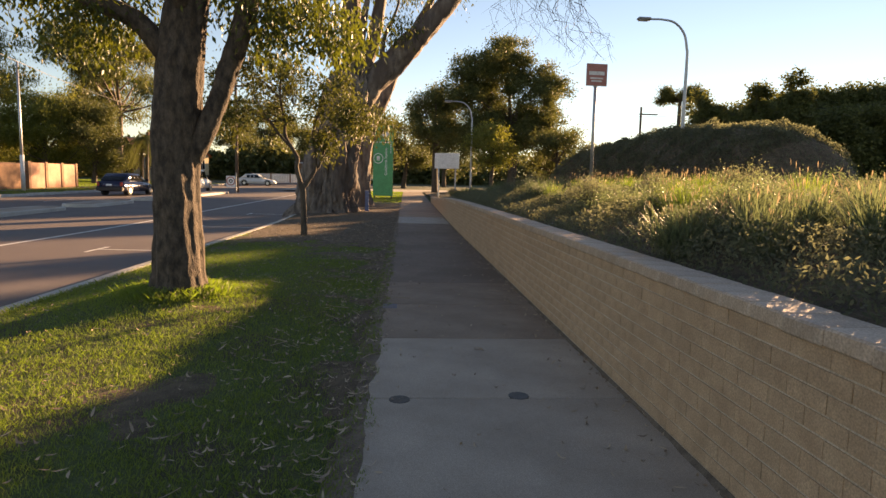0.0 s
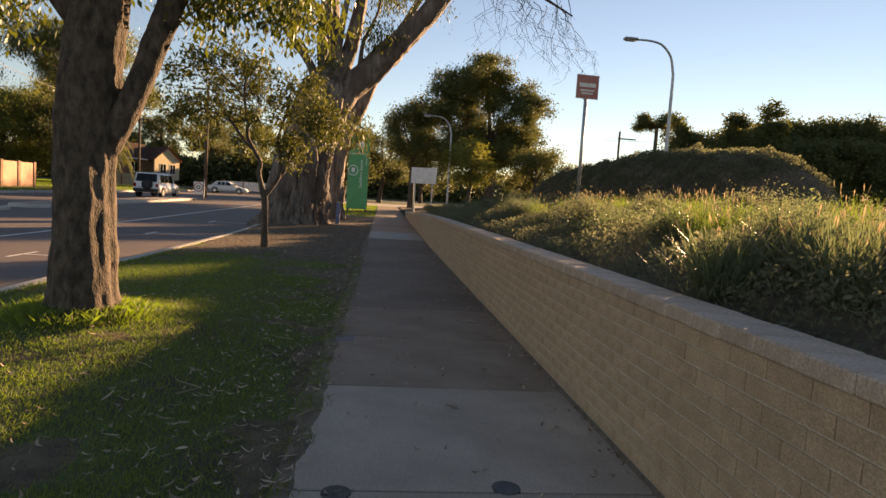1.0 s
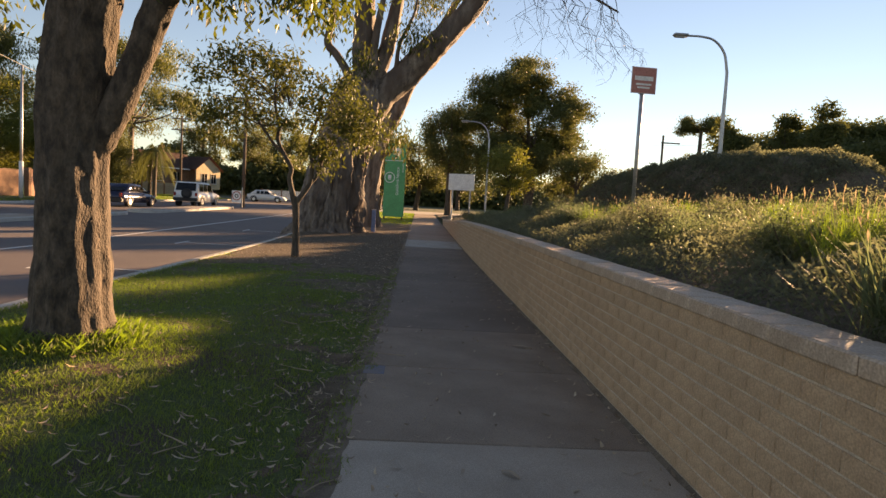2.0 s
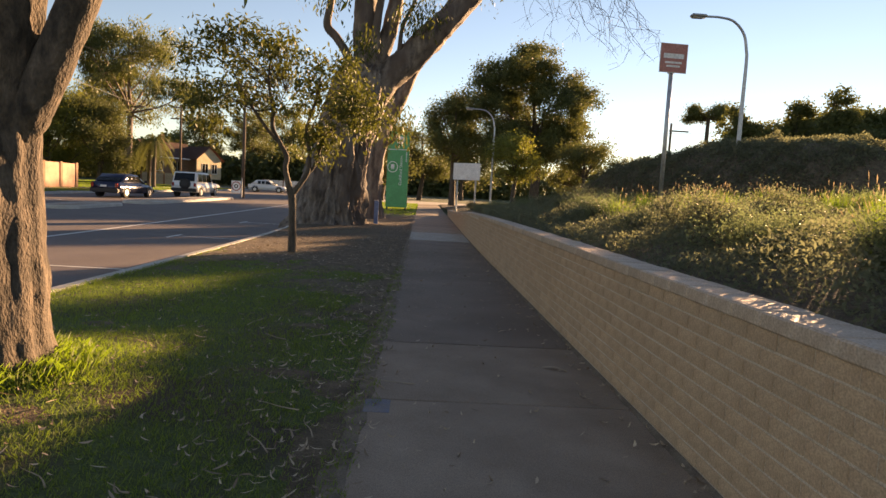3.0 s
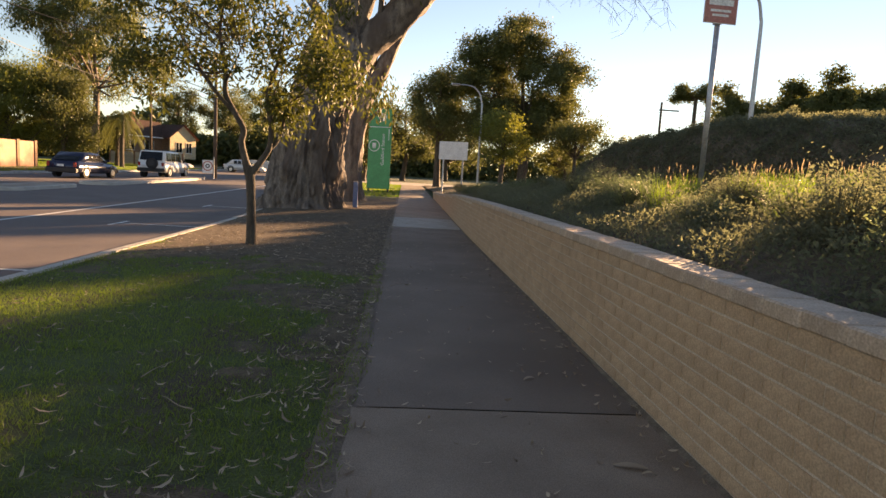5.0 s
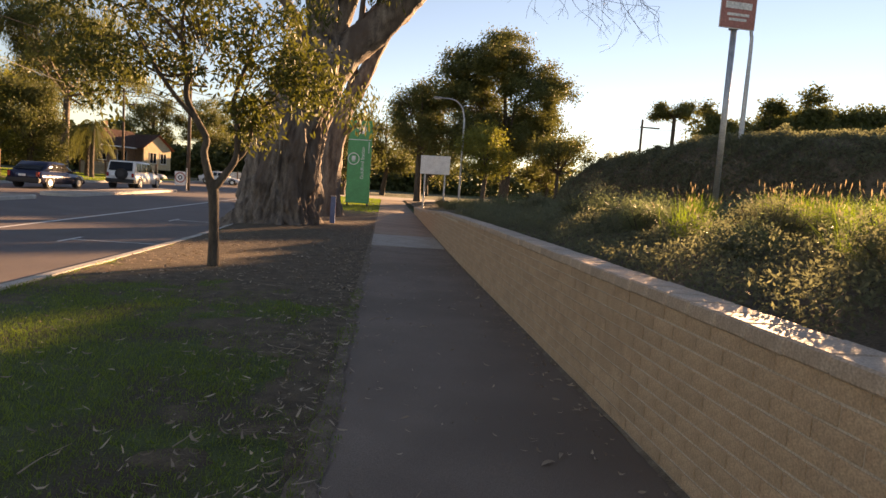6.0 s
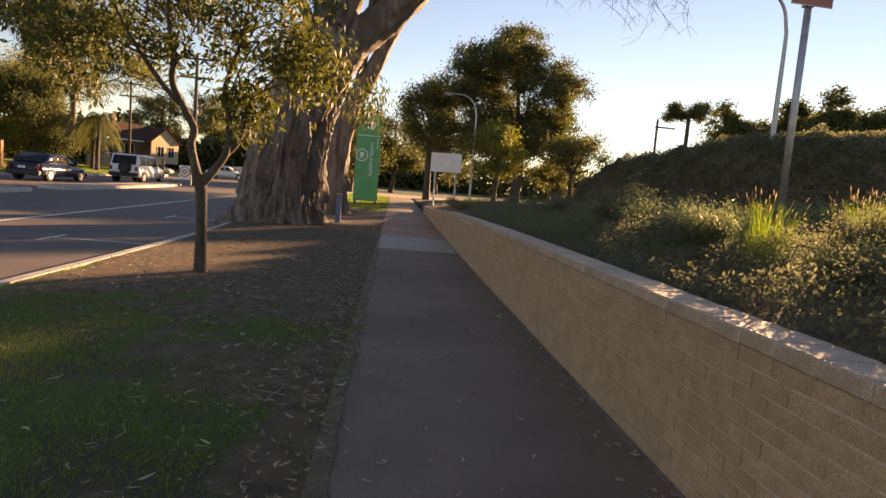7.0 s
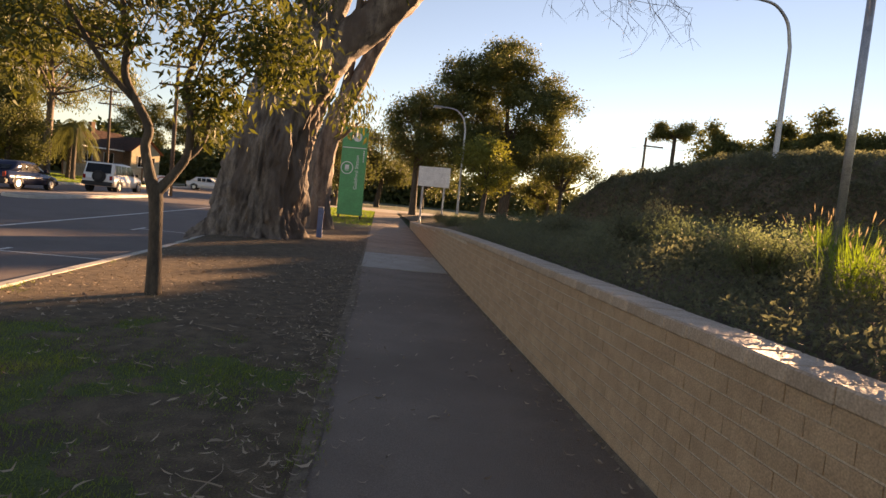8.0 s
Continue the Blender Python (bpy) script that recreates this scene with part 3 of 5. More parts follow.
for i, (x, y) in enumerate(tspots):
    k = 0 if i < 13 else i % 2
    m = pose(x, y, float(bank_z(x, y)) - 0.01, 0, 0, rv.uniform(0, 360))
    if first[k]:
        tus[k].matrix_basis, first[k] = m, False
    else:
        copy_thing(tus[k], m)

strappy = tussock(33, 240, 0.5, "leaf_shrub", "strappy grass clump leaning over the wall's edge", 0.011)
for i, (x, y) in enumerate(((2.12, 6.1), (2.4, 6.35), (2.7, 6.1), (3.1, 6.0), (2.5, 5.6), (3.4, 5.7), (3.0, 5.2), (3.7, 6.2))):
    m = pose(x, y, float(bank_z(x, y)) - 0.01, 0, 0, rv.uniform(0, 360))
    if i == 0:
        strappy.matrix_basis = m
    else:
        copy_thing(strappy, m)

# dense cover of the mound
n = 105000
t, a = rv.random(n) * 1.5 - 0.25, rv.uniform(-4.2, 4.2, n)
d = (MB_ - MA) / np.linalg.norm(MB_ - MA)
XY = MA + t[:, None] * (MB_ - MA) + a[:, None] * np.array((-d[1], d[0]))
P = np.column_stack([XY, bank_z(XY[:, 0], XY[:, 1])])
lump = np.maximum(clumpy(P, 0.75, 2.0), 0) ** 0.7
P[:, 2] += -0.12 + rv.random(n) ** 0.6 * (0.10 + 0.62 * lump + 0.15 * np.maximum(clumpy(P, 0.3, 5.0), 0))
tagged(new("mound_cover", leaf_mesh("mound_cover", P, 0.10, 0.045, "leaf_dark", -0.2, seed=6)), "dense brown-green low planting over the mound", "ground cover", kind="stuff")

# ---- trees ----
def clusters_to_leaves(r, centres, per, spread):
    c = np.repeat(np.asarray(centres), per, axis=0)
    return c + r.normal(size=c.shape) * np.asarray(spread)


def far_tree(name, base, height, crown_c, crown_r, n_cl, per, leaf, mat, bark, label, seed, trunk_r=0.3, spread=0.55, lift=0.35, hang=0.3, pad=4, flat=9.0):
    """A tree seen from some way off: tapered trunk, limbs to every clump, clumps of leaves with gaps between."""
    r = np.random.default_rng(seed)
    x, y = base
    z0 = rz(y) if x < 2 else float(bank_z(x, y)) if y < 62 and x < 75 else rz(y)
    ob = thing(name, (x, y, z0), label, "tree")
    cc, cr = np.array(crown_c, float), np.array(crown_r, float)
    pads = ball_points(r, max(7, n_cl // pad), cc, cr * 0.93, lift)
    small = float(min(cr)) * 0.22
    cl = pads[r.integers(len(pads), size=n_cl)] + r.normal(size=(n_cl, 3)) * small * np.array((1.0, 1.0, 0.7))
    cl[:, 2] = np.clip(cl[:, 2], cc[2] - cr[2] * 0.75 + 0.3 * r.random(n_cl), cc[2] + cr[2] * flat * r.uniform(0.8, 1.0, n_cl))
    wood = Soup()
    fork = np.array((r.normal() * 0.2, r.normal() * 0.2, max(1.0, cc[2] - cr[2] * 0.7)))
    tube(wood, [(0, 0, -0.2, trunk_r * 1.35), (0, 0, 0.5, trunk_r), (*fork, trunk_r * 0.8), (*(fork * 0.4 + cc * 0.6), trunk_r * 0.45), (*(cc + (0, 0, cr[2] * 0.6)), 0.04)], 9, 12, 0.03, seed=seed)
    for k in range(min(n_cl, 26)):
        tip = cl[k]
        s = fork + (cc - fork) * r.uniform(0, 0.6)
        mid = s * 0.45 + tip * 0.55 + (0, 0, -0.15 * cr[2] * r.random())
        q = trunk_r * r.uniform(0.22, 0.4)
        tube(wood, [(*s, q), (*mid, q * 0.6), (*tip, 0.02)], 5, 7)
    part("trunk", wood.mesh("trunk", bark, True), ob)
    P = clusters_to_leaves(r, cl, int(per * 1.9), np.array((1, 1, 0.75)) * spread * 0.74)
    part("crown", leaf_mesh("crown", P, leaf[0] * 0.74, leaf[1] * 0.84, mat, hang, seed=seed), ob)
    return ob


# large spreading tree beyond the bank, and its neighbours
far_tree("spreading_tree", (9.6, 56), 13, (-0.5, 0.6, 8.6), (6.1, 3.8, 5.9), 360, 160, (0.25, 0.12), "leaf_far", "bark_thin", "large spreading dark green tree with gaps in its crown", 41, 0.42, 0.52, 0.45, 0.3, 7)
far_tree("tree", (2.8, 59), 10, (0, 0, 6.8), (2.8, 3, 4.6), 80, 150, (0.26, 0.11), "leaf_far", "bark_thin", "round-headed dark green street tree", 42, 0.3, 0.6)
far_tree("tree", (6.6, 48), 6, (0.2, 0, 3.2), (2.4, 2, 1.8), 40, 120, (0.2, 0.09), "leaf_bright", "bark_thin", "low yellow-green tree under a larger one", 43, 0.16, 0.5)
far_tree("tree", (12.2, 50), 6, (0, 0, 3.4), (2.2, 2, 1.9), 36, 120, (0.22, 0.09), "leaf_far", "bark_thin", "small dull green tree", 44, 0.16, 0.5)
far_tree("tree", (-0.2, 76), 10, (0, 0, 6.2), (3.4, 3, 4.5), 80, 120, (0.3, 0.12), "leaf_far", "bark_thin", "dark leafy street tree", 45, 0.3, 0.7)
far_tree("tree", (-4.0, 66), 9, (0, 0, 5.0), (3.0, 3, 4.2), 80, 120, (0.3, 0.12), "leaf_far", "bark_thin", "dark leafy street tree", 46, 0.3, 0.7)
far_tree("tree", (-12, 96), 9, (0, 0, 5.4), (3.8, 3, 4.6), 90, 110, (0.32, 0.13), "leaf_far", "bark_thin", "dark leafy street tree", 47, 0.3, 0.7)
far_tree("tree", (-28, 147), 15, (0, 0, 9.0), (7, 5, 7.2), 100, 130, (0.46, 0.18), "leaf_far", "bark_thin", "tall dark tree behind the houses", 48, 0.35, 0.8)
far_tree("tree", (5.5, 88), 9, (0, 0, 5.2), (5, 3, 4.2), 80, 100, (0.36, 0.14), "leaf_far", "bark_thin", "dark leafy street tree", 49, 0.3, 0.8)
# trees on the far side of the road
far_tree("tree", (-40.5, 61), 8, (0, 0, 5.6), (5.0, 4, 5.0), 220, 120, (0.26, 0.1), "leaf_bright", "bark_thin", "bushy yellow-green tree overhanging a wall", 51, 0.3, 0.7)
far_tree("tree", (-34.6, 62), 7, (0, 0, 4.9), (3.9, 3, 4.6), 200, 120, (0.24, 0.1), "leaf_bright", "bark_thin", "bushy yellow-green tree behind a wall", 52, 0.25, 0.6)
far_tree("tree", (-30.9, 64), 7, (0, 0, 4.5), (3.0, 3, 4.0), 160, 120, (0.24, 0.1), "leaf_far", "bark_thin", "leafy olive green tree", 53, 0.25, 0.6)
far_tree("gum_tree", (-33, 74), 18, (0, 0, 12.0), (8, 5, 6.0), 210, 150, (0.34, 0.11), "leaf_gum", "bark_gum", "tall open-crowned gum tree", 54, 0.4, 0.75, 0.5, 0.6)
far_tree("gum_tree", (-46, 66), 16, (0, 0, 11), (7, 5, 6.0), 190, 150, (0.34, 0.11), "leaf_gum", "bark_gum", "tall open-crowned gum tree", 55, 0.4, 0.75, 0.5, 0.6)
far_tree("tree", (-44, 58), 8, (0, 0, 4.6), (4.5, 4, 4.0), 110, 120, (0.28, 0.11), "leaf_far", "bark_thin", "dense dark green tree", 56, 0.3, 0.7)
far_tree("tree", (-31, 138), 16, (0, 0, 11.0), (8.4, 5, 6.4), 90, 130, (0.46, 0.17), "leaf_gum", "bark_thin", "tall olive tree behind a house", 57, 0.35, 0.8)
# trees on the skyline behind the mound: a broad row, and narrow heads added to block the low sun
for i, (x, y, h, w) in enumerate(((38.8, 77, 10.2, 3.2), (41, 76, 10.9, 3.4), (43.5, 75, 11.6, 3.6), (45.5, 74, 12.2, 3.8), (47.5, 73, 13.2, 4.2), (49.5, 72, 13.0, 4.2), (52, 71, 13.4, 4.4), (54.5, 69.5, 13.3, 4.6), (57, 68, 13.5, 4.8), (61, 66, 13.6, 5), (65, 63, 13.4, 5), (69, 60, 13.5, 5), (44, 68, 10, 5), (50, 64, 10, 6), (62, 58, 10, 6))):
    far_tree("tree", (x, y), h, (0, 0, h * 0.52), (w * 1.1, 3.0, h * 0.62), 200, 70, (0.46, 0.22), "leaf_far", "bark_thin", "dark tree on the skyline beyond the mound", 60 + i, 0.35, 0.8, 0.3, 0.3, 1, 0.72)
# added narrow trees in line with the sun; their crowns shade strips of verge
for i, (off, h, w) in enumerate(((-9.2, 12.9, 1.7), (-12.5, 12.3, 1.3), (-17.3, 11.9, 1.9))):
    x, y = 70 * math.sin(radians(SUN_AZ)) + off * math.cos(radians(SUN_AZ)), 70 * math.cos(radians(SUN_AZ)) - off * math.sin(radians(SUN_AZ))
    far_tree("tree", (x, y), h, (0, 0, h * 0.6), (w, w, h * 0.38), 90, 80, (0.4, 0.2), "leaf_far", "bark_thin", "tall narrow dark tree added on the skyline to shade the verge", 160 + i, 0.25, 0.45, 0.25, 0.3, 2)
far_tree("umbrella_tree", (48.8, 109), 19, (0, 0, 16.8), (6.4, 4, 1.5), 40, 120, (0.42, 0.18), "leaf_far", "bark_thin", "flat-topped umbrella-shaped tree on the skyline", 70, 0.4, 0.7)
far_tree("tree", (-39, 114), 14, (0, 0, 8.5), (5, 4, 5.5), 90, 100, (0.42, 0.16), "leaf_far", "bark_thin", "tall dark tree behind a house", 72, 0.35, 0.7)
far_tree("tree", (-31, 116), 15, (0, 0, 9.0), (5, 4, 5.8), 90, 100, (0.42, 0.16), "leaf_far", "bark_thin", "tall dark tree behind a house", 73, 0.35, 0.7)
far_tree("tree", (14.6, 62), 6, (0, 0, 3.4), (2.0, 2, 2.4), 40, 90, (0.3, 0.12), "leaf_far", "bark_thin", "narrow dark tree beyond the bank", 71, 0.2, 0.5)

# near street tree with a rough trunk that forks low
near_tree = thing("street_tree", (-2.5, 8.65, 0.17), "rough-barked dark street tree forking low over the verge", "tree")
r = np.random.default_rng(81)
w = Soup()
bulge = lambda a, t: 1 + (0.16 * max(0, 1 - t * 7)) * (0.5 + 0.5 * math.sin(a * 5 + 1)) + 0.05 * math.sin(a * 3 + t * 9) + 0.035 * math.sin(a * 11 + t * 5)
tube(w, [(0, 0, -0.15, 0.42), (0.0, 0, 0.12, 0.345), (0.0, 0, 0.6, 0.30), (-0.01, 0, 1.4, 0.275), (0.0, 0, 2.0, 0.285), (0.06, 0, 2.6, 0.27), (0.12, 0.05, 3.2, 0.27), (0.25, 0.1, 4.2, 0.2), (0.3, 0.2, 5.6, 0.12), (0.2, 0.2, 6.6, 0.04)], 84, 200, 0.017, bulge, 3, 1.3)
tube(w, [(0.1, 0.02, 1.55, 0.13), (0.30, 0.0, 1.88, 0.135), (0.48, -0.02, 2.25, 0.125), (0.66, 0, 2.75, 0.125), (0.85, 0.0, 3.3, 0.13), (1.1, 0.1, 4.2, 0.1), (1.5, 0.2, 5.4, 0.04)], 44, 110, 0.011, None, 5, 1.2)
tube(w, [(-0.05, 0, 2.9, 0.14), (-0.4, -0.1, 3.3, 0.12), (-1.0, -0.2, 3.55, 0.10), (-1.8, -0.3, 4.1, 0.07), (-2.6, -0.3, 4.6, 0.03)], 12, 20, 0.01, None, 6)
tube(w, [(0.15, 0, 3.4, 0.12), (0.2, -0.8, 4.1, 0.09), (0.1, -1.9, 4.6, 0.03)], 10, 14, 0.01, None, 7)
tube(w, [(0.2, 0.1, 3.6, 0.12), (0.6, 1.0, 4.4, 0.08), (1.0, 2.0, 4.7, 0.03)], 10, 14, 0.01, None, 8)
part("trunk", w.mesh("trunk", "bark_dark", True), near_tree)
C = np.vstack([ball_points(r, 130, (0.1, 0.2, 5.0), (2.9, 2.8, 1.5), 0.5), ball_points(r, 16, (-1.5, 0.0, 3.75), (0.7, 0.8, 0.32), 0.2), ball_points(r, 7, (-0.75, 0, 3.25), (0.35, 0.4, 0.3), 0.2), ball_points(r, 9, (1.6, 0.6, 3.75), (0.6, 0.9, 0.3), 0.2), ball_points(r, 13, (-1.25, 0.3, 3.1), (0.55, 0.5, 0.36), 0.2), ball_points(r, 10, (1.15, 0.2, 3.4), (0.55, 0.6, 0.33), 0.2), ball_points(r, 18, (1.75, 0.2, 3.35), (0.75, 0.7, 0.32), 0.2)])
tw = Soup()
for c in C[:110]:
    s = np.array((0.2, 0.1, 4.0)) * 0.5 + c * 0.5 + (0, 0, -0.1)
    tube(tw, [(*s, 0.014), (*(s * 0.4 + c * 0.6 + (0, 0, 0.08)), 0.009), (*c, 0.004)], 4, 5)
part("twig_mass", tw.mesh("twigs", "bark_thin"), near_tree)
near_tree.scale = (0.88, 0.88, 0.9)
part("crown", leaf_mesh("crown", clusters_to_leaves(r, C, 100, (0.2, 0.2, 0.17)), 0.088, 0.034, "leaf_box", 0.55, seed=82), near_tree)

# young tree with a low fork and a sparse drooping crown
young = thing("young_tree", (-2.6, 17.8, rz(17.8)), "slender young gum with a low fork and drooping leaves", "tree")
r = np.random.default_rng(91)
w = Soup()


def limb_rows(rows, stout=1.35):
    """Rows of x, y, z, radius with the fork drawn down to 1.35 m and stouter limbs."""
    q = np.array(rows)
    q[:, 2] -= 0.25 * np.clip(1 - (q[:, 2] - 1.5) / 2.4, 0, 1) * np.clip(q[:, 2] / 1.5, 0, 1)
    q[:, 3] *= stout
    return q


tube(w, limb_rows([(0, 0, -0.1, 0.12), (0, 0, 0.08, 0.092), (-0.01, 0, 0.7, 0.075), (-0.03, 0, 1.3, 0.075), (-0.06, 0, 1.6, 0.085)], 1.05), 14, 18, 0.005, None, 2)
tube(w, limb_rows([(-0.06, 0, 1.5, 0.06), (-0.13, 0, 1.72, 0.048), (-0.2, 0, 2.0, 0.042), (-0.17, 0, 2.2, 0.04), (-0.32, 0, 2.45, 0.038), (-0.5, 0.05, 2.75, 0.034), (-0.52, 0.1, 3.1, 0.03), (-0.65, 0.2, 3.7, 0.02), (-0.6, 0.3, 4.4, 0.008)]), 9, 34)
tube(w, limb_rows([(-0.32, 0, 2.45, 0.03), (-0.62, -0.1, 2.75, 0.026), (-0.95, -0.2, 3.2, 0.02), (-1.4, -0.2, 3.9, 0.008)]), 7, 16)
tube(w, limb_rows([(-0.04, 0, 1.5, 0.055), (0.13, 0.05, 1.72, 0.042), (0.27, 0.1, 1.98, 0.038), (0.27, 0.1, 2.4, 0.034), (0.2, 0.1, 2.75, 0.026), (0.4, 0.1, 3.4, 0.018), (0.5, 0.2, 4.2, 0.007)]), 9, 26)
tube(w, limb_rows([(0.2, 0.08, 1.85, 0.03), (0.4, 0.2, 2.1, 0.024), (0.55, 0.3, 2.6, 0.018), (1.0, 0.5, 3.2, 0.008)]), 7, 14)
tube(w, limb_rows([(-0.52, 0.1, 3.1, 0.02), (-1.0, 0.4, 3.1, 0.016), (-1.7, 0.3, 3.4, 0.006)]), 6, 12)
for a0, b0 in (((-0.5, 0.05, 2.8), (-0.1, 0.5, 3.9)), ((0.25, 0.1, 2.5), (0.8, -0.5, 3.3)), ((-0.6, 0.2, 3.5), (-1.5, 0.7, 4.2)), ((0.4, 0.1, 3.4), (1.3, 0.1, 3.6))):
    tube(w, [(*a0, 0.016), (*(np.array(a0) * 0.5 + np.array(b0) * 0.5 + (0, 0, 0.1)), 0.011), (*b0, 0.005)], 5, 9)
part("trunk", w.mesh("trunk", "bark_thin", True), young)
C = np.vstack([ball_points(r, 60, (-1.0, 0.1, 3.75), (1.7, 1.4, 0.95), 0.35), ball_points(r, 26, (0.75, 0.0, 3.45), (1.0, 1.2, 0.85), 0.3), ball_points(r, 9, (1.35, -0.1, 3.0), (0.6, 0.7, 0.5), 0.3), ball_points(r, 9, (0.55, 0.1, 2.45), (0.35, 0.5, 0.4), 0.3), ball_points(r, 8, (-1.9, 0, 2.85), (0.6, 0.7, 0.4), 0.3)])
tw = Soup()
for c in C:
    s = np.array((-0.2 if c[0] < 0.1 else 0.35, 0.1, min(3.2, c[2] - 0.2)))
    mid = s * 0.4 + c * 0.6 + (0, 0, 0.12)
    tube(tw, [(*(s * 0.75 + c * 0.25), 0.007), (*mid, 0.005), (*c, 0.003)], 4, 6)
part("twig_mass", tw.mesh("twigs", "bark_thin"), young)
part("crown", leaf_mesh("crown", clusters_to_leaves(r, C, 92, (0.145, 0.145, 0.15)), 0.12, 0.039, "leaf_young", 0.4, seed=92), young)

# giant old gum leaning over the footpath
GY = 27.0
gum = thing("giant_gum_tree", (-2.85, GY, rz(GY)), "massive old gum tree with a fluted grey trunk and bare limbs", "tree")
r = np.random.default_rng(101)


def limb_flute(a, t):
    """Long shallow folds that wind round a limb."""
    c, d = math.cos(a + 2.5 * t), math.sin(a + 2.5 * t)
    return 1.0 + 0.16 * noise.noise(Vector((c * 1.6, d * 1.6, t * 5.0))) + 0.1 * abs(noise.noise(Vector((c * 4.0, d * 4.0, t * 9.0))))


def gum_flute(a, t):
    a = a + 0.75 * t
    c, d = math.cos(a), math.sin(a)
    low = max(0.0, 1 - t * 2.4)
    root = noise.noise(Vector((c * 2.1, d * 2.1, t * 1.2 + 5)))
    strip = noise.noise(Vector((c * 4.6, d * 4.6, t * 5.0)))
    fine = noise.noise(Vector((c * 11, d * 11, t * 15.0)))
    lump = noise.noise(Vector((c * 3.0, d * 3.0, t * 9.0 + 2)))
    return 1.0 + (0.12 + 0.42 * low) * root + 0.3 * abs(strip) + 0.14 * abs(fine) + 0.13 * lump


w = Soup()
tube(w, [(-0.4, 0, -0.3, 1.6), (-0.38, 0, 0.1, 1.22), (-0.31, 0, 0.7, 1.05), (-0.2, 0, 1.6, 0.95), (-0.03, 0, 2.8, 0.88), (0.2, 0, 3.9, 0.85), (0.5, 0, 4.7, 0.9), (0.8, 0, 5.4, 0.74), (1.0, 0, 6.0, 0.3)], 210, 130, 0.05, gum_flute, 4, 1.6)
tube(w, [(0.5, 0, 4.2, 0.72), (1.2, 0, 5.1, 0.58), (2.05, 0.1, 5.95, 0.5), (3.1, 0.1, 7.1, 0.45), (4.35, 0.2, 8.5, 0.40), (5.6, 0.3, 10.4, 0.3)], 40, 60, 0.04, limb_flute, 6, 1.2)
tube(w, [(0.7, 0, 4.8, 0.5), (0.68, 0.1, 6.0, 0.42), (0.62, 0.1, 7.2, 0.40), (0.6, 0.1, 9.0, 0.34), (0.5, 0, 11, 0.25)], 32, 50, 0.03, limb_flute, 8, 1.0)
tube(w, [(1.0, 0.1, 4.8, 0.4), (1.2, 0.2, 6.0, 0.3), (1.5, 0.2, 7.2, 0.27), (1.85, 0.3, 9.2, 0.21), (2.1, 0.3, 11, 0.12)], 24, 40, 0.025, limb_flute, 9, 0.8)
tube(w, [(1.05, -0.3, 5.0, 0.28), (1.05, -0.3, 6.2, 0.17), (1.1, -0.3, 7.4, 0.15), (1.35, -0.3, 9, 0.1)], 12, 24, 0.01, None, 10)
tube(w, [(0.5, 0, 5.0, 0.28), (0.05, 0, 6.1, 0.17), (-0.35, 0, 6.7, 0.15), (-0.7, 0, 7.1, 0.15), (-0.62, 0, 7.8, 0.13), (-0.45, 0, 9, 0.1)], 12, 26, 0.01, None, 11)
tube(w, [(1.9, -0.2, 6.3, 0.09), (2.0, -0.3, 7.2, 0.07), (2.5, -0.3, 8.4, 0.05), (2.6, -0.3, 9.6, 0.03)], 8, 14)
part("trunk", w.mesh("trunk", "bark_gum", True), gum)
tw = Soup()
tube(tw, [(5.6, 0.3, 10.2, 0.2), (7.0, 0.2, 10.4, 0.12), (8.6, 0.1, 9.8, 0.07), (10.2, 0, 9.0, 0.03)], 8, 16)
for k in range(30):
    u = r.random()
    q = np.array((6.6 + 3.6 * u, 0.2 - 0.2 * u, 10.4 - 1.3 * u)) + r.normal(size=3) * (0.2, 0.6, 0.1)
    for j in range(4):
        g = q + np.array((r.normal() * 0.45 + 0.2, r.normal() * 0.4, -r.uniform(0.35, 0.85)))
        tube(tw, [(*q, 0.014 / (j + 1) + 0.003), (*(q * 0.5 + g * 0.5 + r.normal(size=3) * 0.08), 0.01 / (j + 1) + 0.003), (*g, 0.004)], 4, 6)
        for i2 in range(2):
            e = q * 0.4 + g * 0.6 + r.normal(size=3) * (0.3, 0.3, 0.1) + (0, 0, -0.3)
            tube(tw, [(*(q * 0.4 + g * 0.6), 0.005), (*e, 0.003)], 3, 4)
        q = g
part("bare_twig_mass", tw.mesh("bare_twig_mass", "bark_thin"), gum, "bare hanging twigs")
C = np.vstack([ball_points(r, 40, (0.3, -0.2, 10.4), (4.5, 3, 1.6), 0.3), ball_points(r, 9, (2.6, -0.6, 7.5), (0.9, 0.6, 0.35), 0.3), ball_points(r, 6, (2.0, -0.9, 3.9), (0.2, 0.2, 0.65), 0.2), ball_points(r, 4, (0.75, -1.0, 6.6), (0.2, 0.2, 0.5), 0.2), ball_points(r, 6, (-0.8, -0.5, 8.2), (0.9, 0.6, 0.5), 0.3)])
part("crown", leaf_mesh("crown", clusters_to_leaves(r, C, 70, (0.3, 0.3, 0.3)), 0.19, 0.05, "leaf_young", 0.6, seed=102), gum)
second = thing("gum_tree", (-2.0, 33.0, rz(33)), "smaller pale gum leaning behind the giant gum", "tree")
w = Soup()
tube(w, [(-0.2, 0, -0.3, 0.6), (-0.2, 0, 0.3, 0.44), (-0.2, 0, 1.2, 0.38), (-0.18, 0, 2.3, 0.36), (0.0, 0, 3.3, 0.34), (0.28, 0, 4.4, 0.31), (0.78, 0, 5.3, 0.28), (1.45, 0, 6.9, 0.25), (2.35, 0, 8.7, 0.21), (3.5, 0, 11, 0.12)], 40, 70, 0.03, gum_flute, 12, 1.0)
